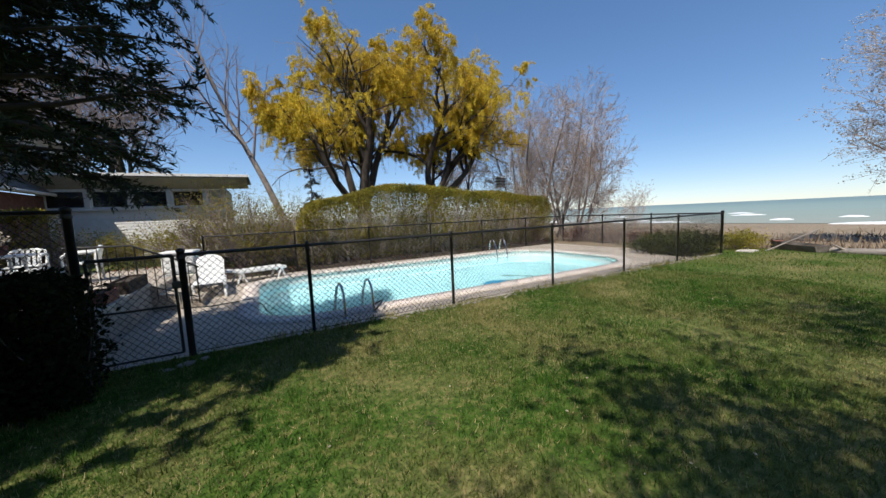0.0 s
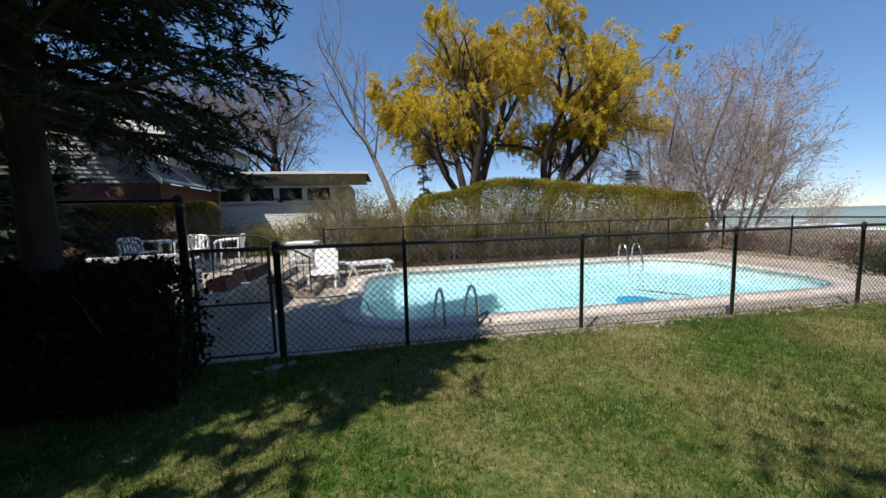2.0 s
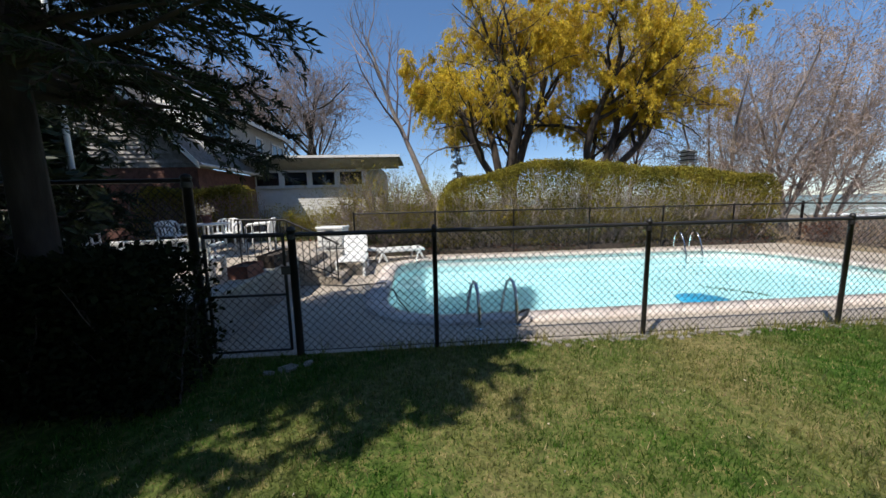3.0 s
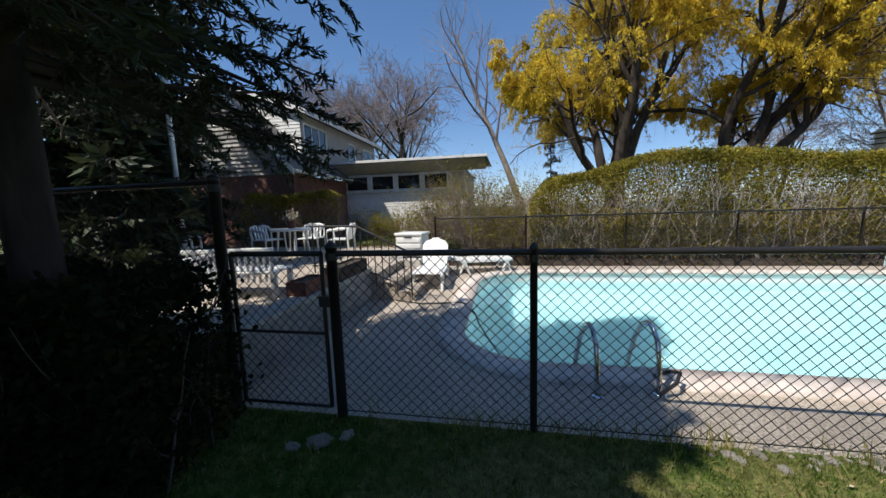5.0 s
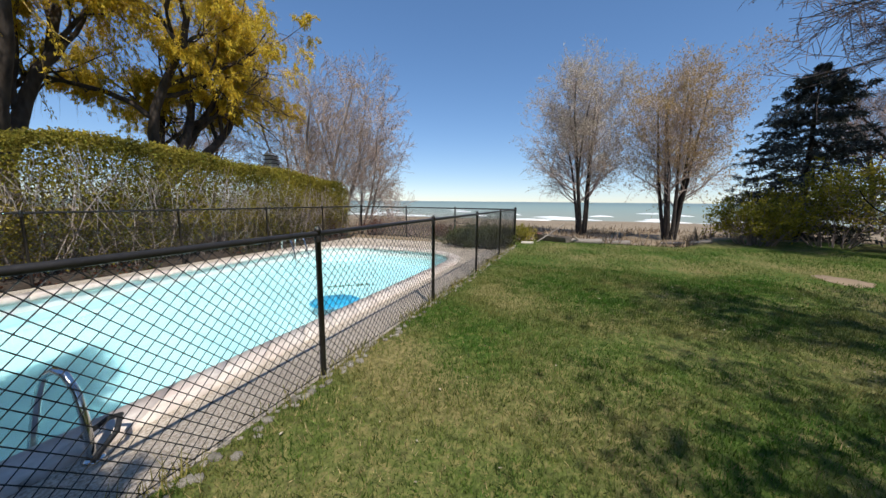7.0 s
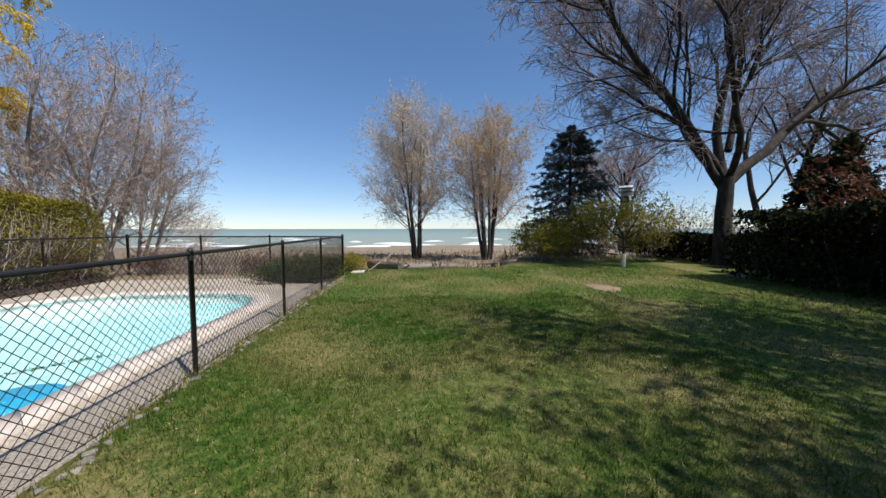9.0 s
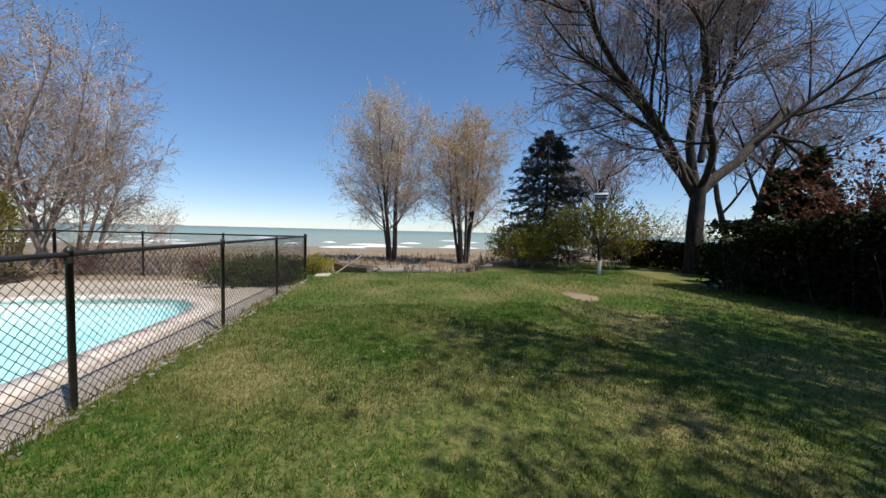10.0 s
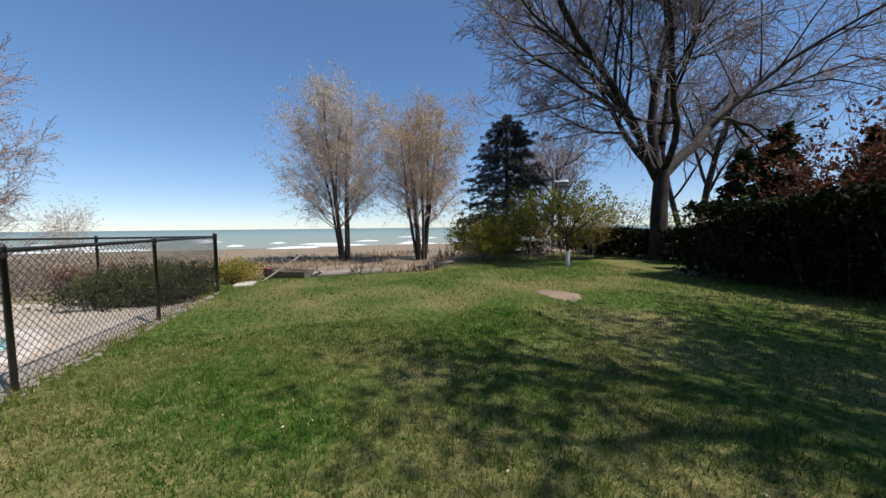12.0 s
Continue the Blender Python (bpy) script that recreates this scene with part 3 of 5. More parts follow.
def fence():
    f = thing("chain_link_fence", "black vinyl chain-link fence round the pool", "fence")
    slim, stout = post_mesh(0.024, FENCE_H), post_mesh(0.037, FENCE_H + 0.02)
    front = [(-1.36, 0), (0, 0), (2.225, 0), (4.544, 0), (6.843, 0), (9.131, 0), (11.53, 0)]
    east = [(11.53, 0), (11.85, 2.25), (12.1, 4.4), (12.35, 6.7)]
    back = [(12.35, 6.7), (9.97, 6.72), (7.6, 6.74), (5.2, 6.76), (2.8, 6.78), (0.4, 6.8), (-2.0, 6.82)]
    for run in (front, east, back):
        for a, b in zip(run[:-1], run[1:]):
            part("chain_link", link_mesh(a, b, FENCE_H), parent=f)
            part("rail", tubes("rail", [([(*a, FENCE_H - 0.02), (*b, FENCE_H - 0.02)], 0.021, 8)], M["black_vinyl"]), parent=f)
            part("tension_wire", tubes("tension_wire", [([(*a, 0.04), (*b, 0.04)], 0.004, 5)], M["wire"]), parent=f)
    for k, (x, y) in enumerate(front + east[1:] + back[1:]):
        ob = part("post", stout if k in (0, 6, 9) else slim, parent=f)
        ob.location = (x, y, 0)


fence()


def gate():
    g = thing("garden_gate", "closed black chain-link gate in the fence", "gate")
    x0, x1, y = -2.16, -1.44, 0.0
    part("gate_frame", tubes("gate_frame", [([(x0, y, 0.06), (x0, y, 1.2)], 0.016, 8), ([(x1, y, 0.06), (x1, y, 1.2)], 0.016, 8), ([(x0, y, 1.2), (x1, y, 1.2)], 0.02, 8),
                                            ([(x0, y, 0.06), (x1, y, 0.06)], 0.012, 8), ([(x0, y, 0.62), (x1, y, 0.62)], 0.012, 8)], M["black_vinyl"]), parent=g)
    part("chain_link", link_mesh((x0, y), (x1, y), 1.2), parent=g)
    part("latch", boxed((x1 - 0.03, y - 0.03, 0.82), (x1 + 0.09, y + 0.03, 0.9), 0.008), M["black_vinyl"], g)
    part("hinge", boxed((x0 - 0.08, y - 0.025, 0.25), (x0, y + 0.025, 0.31), 0.008), M["black_vinyl"], g)
    part("hinge", boxed((x0 - 0.08, y - 0.025, 0.95), (x0, y + 0.025, 1.01), 0.008), M["black_vinyl"], g)
    t = thing("tall_fence", "taller black chain-link fence beside the gate", "fence")
    tall = post_mesh(0.04, 1.74)
    for x in (-2.24, -4.6, -7.0):
        ob = part("post", tall, parent=t)
        ob.location = (x, 0, 0)
    for a, b in ((-2.24, -4.6), (-4.6, -7.0)):
        part("rail", tubes("rail", [([(a, 0, 1.72), (b, 0, 1.72)], 0.021, 8)], M["black_vinyl"]), parent=t)
        part("chain_link", link_mesh((b, 0), (a, 0), 1.74), parent=t)


gate()


# ---- hedges and shrubs ----
def hedge(name, label, x0, x1, y0, y1, top, seed, leaf, twig, n_leaf, n_twig, leaf_size=0.05, crust=0.65, base=0.0, gaps=True):
    """A clipped hedge: fanning stems inside, leaves thickest on the clipped top and faces. top(x) gives its height."""
    rng = np.random.default_rng(seed)
    h = thing(name, label, "hedge")
    lines = []
    for _ in range(n_twig):
        x, y = rng.uniform(x0, x1), rng.uniform(y0 + 0.1, y1 - 0.1)
        t = float(top(x)) * rng.uniform(0.6, 0.99)
        p, r = branch(rng, (x, y, base), (rng.normal() * 0.22, rng.normal() * 0.2 - 0.05, 1), t - base, 0.012, 0.004, 5, 0.16, 0.05)
        p[:, 0] = np.clip(p[:, 0], x0, x1)
        p[:, 1] = np.clip(p[:, 1], y0, y1)
        lines.append((p, r, 3))
        for _ in range(3):
            i = rng.integers(1, 5)
            q, r2 = branch(rng, p[i], (rng.normal() * 0.7, rng.normal() * 0.7, 0.8), rng.uniform(0.25, 0.6), 0.006, 0.002, 3, 0.2, 0.05)
            q[:, 1] = np.clip(q[:, 1], y0 - 0.05, y1)
            lines.append((q, r2, 3))
    tagged(part("stem_tangle", tubes("stem_tangle", lines, twig), parent=h, label="bare grey-brown twigs"), kind="stuff")
    x = rng.uniform(x0, x1, n_leaf)
    tx = np.array([float(top(k)) for k in x])
    side = rng.uniform(0, 1, n_leaf)
    y, z = rng.uniform(y0, y1, n_leaf), base + (tx - base) * rng.uniform(0.05, 1, n_leaf)
    onto = side < crust
    z = np.where(onto, tx - np.abs(rng.normal(size=n_leaf)) * 0.11, z)
    clump = np.array([noise.noise((a * 1.3, b * 2.0, c * 1.6)) for a, b, c in zip(x, y, z)])
    front = rng.uniform(0, 1, n_leaf) < 0.6
    y = np.where(~onto & front, y0 + np.abs(rng.normal(size=n_leaf)) * 0.2, y)
    keep = onto | (not gaps) | (clump > rng.normal(size=n_leaf) * 0.1 - 0.12 + 0.55 * (0.45 - z / tx))
    round_off = np.minimum(np.minimum(x - x0, x1 - x) / 0.5, 1)
    keep &= z < tx * (0.75 + 0.25 * np.sqrt(np.clip(round_off, 0, 1))) + 0.02
    pts = np.stack([x, y, z], -1)[keep] + rng.normal(size=(keep.sum(), 3)) * 0.025
    part("foliage", leaves("foliage", pts, leaf_size, leaf, rng, slim=0.6), parent=h)
    return h


hedge("clipped_hedge", "tall rounded clipped hedge with yellow-green spring leaves behind the pool", 0.5, 11.9, 6.95, 8.5,
      lambda x: 2.08 + 0.64 * math.exp(-((x - 4.3) / 2.4) ** 2) + 0.32 * math.exp(-((x - 8.3) / 2.4) ** 2) + 0.03 * math.sin(x * 2.3) - 0.5 * math.exp(-((x - 0.3) / 0.5) ** 2), 11, M["hedge_leaf"], M["pale_twig"], 150000, 1200, 0.058, 0.2)
hedge("clipped_hedge", "clipped hedge beside the gate, its leaves coloured dark for deep shade", -6.5, -1.98, -0.95, -0.10, lambda x: 1.14 + 0.03 * math.sin(x * 5), 12, M["shaded_leaf"], M["dark_twig"], 72000, 90, 0.06, 0.25, gaps=False)
hedge("clipped_hedge", "clipped hedge along the lawn edge, its leaves coloured dark for shade", 5.5, 20.0, -15.3, -13.9, lambda x: 1.15 + 0.05 * math.sin(x * 1.7), 13, M["shaded_leaf"], M["dark_twig"], 36000, 100, 0.12, 0.35, gaps=False)
hedge("clipped_hedge", "low yellow-green hedge below the house", -8.3, -4.9, 7.0, 7.75, lambda x: 2.05 + 0.06 * math.sin(x * 2.1), 14, M["hedge_leaf"], M["twig"], 16000, 260, 0.06, 0.5, 0.36)


def shrub(name, label, at, height, width, seed, leaf, twig, stems=40, per=14, leaf_size=0.06, lean=0.5, category="shrub", shoots=7, group=""):
    spec = [dict(shoots=shoots, segs=4, bend=0.16, taper=0.3, angle=38, spread=14, ratio=0.5, thin=0.55, sides=4, lift=0.03, **{"from": 0.25}),
            dict(segs=3, bend=0.22, taper=0.3, sides=3)]
    rng = np.random.default_rng(seed)
    st = []
    for k in range(stems):
        a, u = rng.uniform(0, 2 * math.pi), math.sqrt(rng.uniform(0, 1))
        off = (0.22 * width * u * math.cos(a), 0.22 * width * u * math.sin(a), -0.05)
        st.append((off, (lean * u * math.cos(a) * width / height, lean * u * math.sin(a) * width / height, 1), height * rng.uniform(0.65, 1.0), 0.010 + 0.004 * height))
    return tree(name, label, category, at, st, spec, seed, twig, twig, leaf, leaf_size, per, 1, scatter=0.06, group=group)


# ---- trees ----
def willows():
    spec = [dict(shoots=5, segs=7, bend=0.13, taper=0.5, angle=38, spread=10, ratio=0.78, thin=0.62, sides=10, lift=0.05, **{"from": 0.3}),
            dict(shoots=6, segs=7, bend=0.17, taper=0.4, angle=44, spread=12, ratio=0.66, thin=0.58, sides=8, lift=0.06, **{"from": 0.3}),
            dict(shoots=6, segs=6, bend=0.2, taper=0.35, angle=48, spread=14, ratio=0.6, thin=0.5, sides=5, lift=0.0, **{"from": 0.25}),
            dict(shoots=6, segs=5, bend=0.2, taper=0.3, angle=55, spread=16, ratio=0.68, thin=0.45, sides=4, lift=-0.03, **{"from": 0.15}),
            dict(segs=5, bend=0.10, taper=0.3, sides=3, lift=-0.38)]
    look_of = dict(leaf_size=0.115, per_end=12, heavy=3, droop=0.9, slim=0.32, scatter=0.045, clump=0.5, bare_below=5.3)
    tree("willow_tree", "large golden willow in spring leaf with dark trunks", "tree", (4.5, 13.7, 0),
         [((0, 0, -0.1), (0.03, 0.0, 1), 2.5, 0.40, "plain"), ((-0.1, 0, 2.1), (-1.0, -0.15, 0.78), 4.6, 0.20), ((-0.1, 0.1, 2.2), (-0.5, 0.3, 1), 5.4, 0.22), ((0.0, -0.1, 2.3), (0.02, -0.3, 1), 6.0, 0.24),
          ((0.15, 0.0, 2.2), (0.5, 0.1, 1), 6.2, 0.24), ((0.1, 0.1, 2.2), (0.1, 0.8, 0.9), 5.0, 0.18)],
         spec, 21, M["willow_bark"], M["willow_twig"], M["willow_leaf"], **look_of)
    tree("willow_tree", "golden willow with long spreading limbs", "tree", (8.75, 13.5, 0),
         [((0, 0, -0.1), (0.0, 0.05, 1), 2.4, 0.34, "plain"), ((0, 0, 2.1), (-0.12, 0.1, 1), 6.4, 0.21), ((0.05, 0, 2.2), (0.4, -0.3, 1), 6.4, 0.20), ((0.1, 0, 2.0), (1.0, -0.1, 0.60), 6.8, 0.21),
          ((0.1, 0.1, 1.9), (1.0, 0.3, 0.35), 4.2, 0.14), ((0, 0.1, 2.2), (0.3, 0.8, 0.9), 5.0, 0.16), ((0.1, 0, 2.3), (0.8, 0.0, 1.0), 5.6, 0.18)],
         spec, 22, M["willow_bark"], M["willow_twig"], M["willow_leaf"], **look_of)


willows()

BARE = [dict(shoots=5, segs=6, bend=0.07, taper=0.5, angle=38, spread=9, ratio=0.72, thin=0.55, sides=9, lift=0.02, **{"from": 0.35}),
        dict(shoots=7, segs=6, bend=0.13, taper=0.4, angle=42, spread=12, ratio=0.6, thin=0.55, sides=6, lift=0.04, **{"from": 0.25}),
        dict(shoots=7, segs=5, bend=0.16, taper=0.35, angle=42, spread=14, ratio=0.58, thin=0.5, sides=4, lift=0.03, **{"from": 0.2}),
        dict(shoots=7, segs=3, bend=0.18, taper=0.3, angle=42, spread=14, ratio=0.62, thin=0.6, sides=3, lift=0.02, **{"from": 0.15}),
        dict(segs=2, bend=0.18, taper=0.4, sides=3)]
SLENDER = [dict(shoots=16, segs=8, bend=0.04, taper=0.25, angle=46, spread=10, ratio=0.36, thin=0.42, sides=7, lift=0.015, **{"from": 0.22}),
           dict(shoots=9, segs=5, bend=0.10, taper=0.3, angle=40, spread=12, ratio=0.55, thin=0.5, sides=4, lift=0.06, **{"from": 0.2}),
           dict(shoots=5, segs=4, bend=0.14, taper=0.35, angle=40, spread=14, ratio=0.55, thin=0.6, sides=3, lift=0.04, **{"from": 0.15}),
           dict(segs=2, bend=0.16, taper=0.4, sides=3)]


def fan(rng, n, spread, length, r, foot=0.3):
    """Stems fanning out of one root."""
    out = []
    for k in range(n):
        a = 2 * math.pi * (k + rng.uniform(0, 0.6)) / n
        s = spread * rng.uniform(0.5, 1.1)
        out.append(((foot * math.cos(a), foot * math.sin(a), -0.2), (s * math.cos(a), s * math.sin(a), 1), length * rng.uniform(0.82, 1.05), r * rng.uniform(0.8, 1.15)))
    return out


def far_trees():
    rng = np.random.default_rng(5)
    tree("lakeside_tree", "slender many-stemmed pale tree budding on the bank", "tree", (36.8, -2.5, float(land(36.8, -2.5))), fan(rng, 7, 0.10, 14.2, 0.2, 0.35), SLENDER, 31,
         M["bark"], M["pale_twig"], M["silver_bud"], 0.13, 5, 1, scatter=0.10, least=0.008)
    tree("lakeside_tree", "many-stemmed tree with coppery buds above the beach", "tree", (34.5, -9.6, float(land(34.5, -9.6))), fan(rng, 6, 0.13, 14.0, 0.19, 0.35), SLENDER, 32,
         M["bark"], M["pale_twig"], M["gold_bud"], 0.13, 4, 1, scatter=0.10, least=0.008)
    tree("grey_tree", "pale many-stemmed tree with rosy opening buds", "tree", (17.1, 13.1, float(land(17.1, 13.1))), fan(rng, 8, 0.36, 9.4, 0.11, 0.9), SLENDER, 33,
         M["pale_bark"], M["pale_twig"], M["bud"], 0.07, 2, 1, scatter=0.03, least=0.007)
    tree("grey_tree", "pale leaning tree with coppery buds near the beach", "tree", (18.2, 11.3, float(land(18.2, 11.3))), fan(rng, 5, 0.36, 8.2, 0.11, 0.5), SLENDER, 34,
         M["pale_bark"], M["pale_twig"], M["bud"], 0.055, 2, 1, scatter=0.02, least=0.008)
    tree("leaning_tree", "bare grey tree leaning over the hedge", "tree", (1.5, 18.2, 0), [((0, 0, 0), (-0.38, 0.0, 1), 12.5, 0.24)],
         [dict(BARE[0], shoots=9, bend=0.05, ratio=0.42, taper=0.2)] + BARE[1:4], 35, M["pale_bark"], M["twig"], None, heavy=1)
    tree("shade_tree", "huge bare spreading tree with dark trunk at the lawn's edge", "tree", (13.2, -14.2, 0),
         [((0, 0, -0.2), (0.0, 0.02, 1), 3.6, 0.27, "plain"), ((0, 0.1, 3.0), (-0.1, 1.0, 0.85), 10.0, 0.16), ((0, 0.05, 3.3), (0.15, 0.65, 1.0), 8.8, 0.13), ((0.05, 0, 3.3), (0.1, -0.08, 1), 9.0, 0.18),
          ((0, -0.1, 3.2), (-0.1, -1.0, 0.82), 10.5, 0.21), ((0, -0.05, 4.4), (0.1, -0.5, 1), 7.8, 0.13), ((0.1, 0, 3.2), (0.8, 0.1, 1.0), 6.8, 0.14), ((-0.1, 0, 3.3), (-0.75, 0.3, 0.9), 6.4, 0.13)],
         [dict(BARE[0], shoots=7, segs=10, bend=0.10, ratio=0.55, taper=0.4, **{"from": 0.25}), dict(BARE[1], shoots=8, **{"from": 0.15}), BARE[2], dict(BARE[3], shoots=6), BARE[4]], 36, M["bark"], M["twig"], None, heavy=3, least=0.009)


far_trees()


def conifer(name, label, at, height, reach, seed, leaf, low=0.3, whorls=16, per=7, tuft=26, needle=0.07, droop=0.15, trunk_r=0.16, slim=0.08, spray=9, full=0.8):
    """A conifer: whorled boughs with flat side sprays of needles."""
    rng = np.random.default_rng(seed)
    root = thing(name, label, "tree", at)
    part("trunk", tubes("trunk", [([(0, 0, -0.1), (0.02, 0, height * 0.4), (0, 0.03, height)], [trunk_r, trunk_r * 0.7, 0.02], 9)], M["bark"]), parent=root)
    lines, pts, axs = [], [], []
    for w in range(whorls):
        t = w / (whorls - 1)
        z = low + (height - low) * t ** 0.95
        L = reach * (1 - t) ** full + 0.15
        for k in range(per):
            a = rng.uniform(0, 2 * math.pi)
            d = np.array([math.cos(a), math.sin(a), rng.uniform(-0.12, 0.2)])
            p, r = branch(rng, (0, 0, z + rng.normal() * 0.12), d, L * rng.uniform(0.55, 1.0), 0.03 * (1 - t) + 0.008, 0.004, 6, 0.06, -droop * 0.12)
            lines.append((p, r, 4))
            for s in range(spray):
                x = rng.uniform(0.8, 5.9)
                i = int(x)
                b0 = p[i] + (p[i + 1] - p[i]) * (x - i)
                ax = (p[i + 1] - p[i]) / np.linalg.norm(p[i + 1] - p[i])
                side = np.cross(ax, (0, 0, 1)) * (1 if s % 2 else -1)
                q, r2 = branch(rng, b0, ax * 0.7 + side + np.array([0, 0, -droop + rng.normal() * 0.12]), L * rng.uniform(0.16, 0.34) * (1.2 - x / 9), 0.006, 0.002, 3, 0.08, -droop * 0.3)
                lines.append((q, r2, 3))
                u = rng.uniform(0, 2.999, tuft)
                j = u.astype(int)
                pts.append(q[j] + (q[j + 1] - q[j]) * (u - j)[:, None])
                axs.append(np.repeat(((q[-1] - q[0]) / (np.linalg.norm(q[-1] - q[0]) + 1e-9))[None], tuft, 0))
    crown = part("crown", tubes("crown", lines, M["dark_twig"]), parent=root)
    pts, axs = np.concatenate(pts), np.concatenate(axs)
    part("needles", leaves("needles", pts, needle, leaf, rng, axs, slim, 0.55), parent=crown)
    return root


conifer("fir_tree", "dark fir with flat needled boughs shading the gate", (-2.95, -0.6, 0), 8.8, 2.3, 41, M["needle"], low=2.45, whorls=23, per=14, tuft=42, needle=0.08, slim=0.2, spray=17, trunk_r=0.13)
conifer("spruce_tree", "dark blue-grey spruce behind the lawn", (19.3, -10.9, -0.2), 7.1, 3.6, 42, M["spruce"], low=0.3, whorls=18, per=10, tuft=18, needle=0.2, slim=0.2, spray=9, full=0.55)


# ---- house ----
def quad_sheet(name, corners, mat, thick=0.12):
    """A flat slab with thickness: four corners, extruded against its normal."""
    bm = bmesh.new()
    f = bm.faces.new([bm.verts.new(c) for c in corners])
    f.normal_update()
    n = f.normal.copy()
    r = bmesh.ops.extrude_face_region(bm, geom=[f])
    bmesh.ops.translate(bm, verts=[g for g in r["geom"] if isinstance(g, bmesh.types.BMVert)], vec=-n * thick)
    bmesh.ops.recalc_face_normals(bm, faces=bm.faces[:])
    return bm


def boards(axis, fixed, a0, a1, z0, z1, pitch, depth, trim=None):
    """Lapped horizontal boards on a wall facing -y (axis 'x') or +x (axis 'y'). trim(z) narrows each board: (a0, a1)."""
    bm = bmesh.new()
    z = z0
    while z < z1 - 0.01:
        lo, hi = (a0, a1) if trim is None else trim(z)
        if hi - lo > 0.05:
            t = min(pitch, z1 - z)
            if axis == "x":
                pts = [(lo, fixed - depth, z), (hi, fixed - depth, z), (hi, fixed - 0.004, z + t), (lo, fixed - 0.004, z + t)]
                back = [(lo, fixed, z), (hi, fixed, z)]
            else:
                pts = [(fixed + depth, lo, z), (fixed + depth, hi, z), (fixed + 0.004, hi, z + t), (fixed + 0.004, lo, z + t)]
                back = [(fixed, lo, z), (fixed, hi, z)]
            vs = [bm.verts.new(p) for p in pts]
            bk = [bm.verts.new(p) for p in back]
            bm.faces.new(vs)
            bm.faces.new([bk[0], bk[1], vs[1], vs[0]])
        z += pitch
    return bm


def window(parent, axis, fixed, a0, a1, z0, z1, lights=1, frame_w=0.07):
    """A window: frame, mullions and dark panes set back in it. Faces -y (axis x) or +x (axis y)."""
    w = thing("window", "", "")
    w.parent = parent
    del_keys = [k for k in ("label", "category") if k in w]
    for k in del_keys:
        del w[k]

    def bx(u0, u1, v0, v1, d0, d1):
        if axis == "x":
            return boxed((u0, fixed + d0, v0), (u1, fixed + d1, v1), 0.006)
        return boxed((fixed - d1, u0, v0), (fixed - d0, u1, v1), 0.006)

    fr = bmesh.new()
    for u0, u1, v0, v1 in ((a0, a0 + frame_w, z0, z1), (a1 - frame_w, a1, z0, z1), (a0 + frame_w, a1 - frame_w, z0, z0 + frame_w), (a0 + frame_w, a1 - frame_w, z1 - frame_w, z1)):
        if axis == "x":
            box(fr, (u0, fixed - 0.05, v0), (u1, fixed + 0.03, v1), 0.005)
        else:
            box(fr, (fixed - 0.03, u0, v0), (fixed + 0.05, u1, v1), 0.005)
    part("window_frame", fr, M["white_paint"], w)
    step = (a1 - a0 - 2 * frame_w) / lights
    for k in range(lights):
        u = a0 + frame_w + k * step
        part("pane", bx(u, u + step, z0 + frame_w, z1 - frame_w, -0.012, -0.002), M["window_dark"], w)
        if k:
            part("mullion", bx(u - 0.03, u + 0.03, z0 + frame_w, z1 - frame_w, -0.04, 0.0), M["white_paint"], w)
    return w


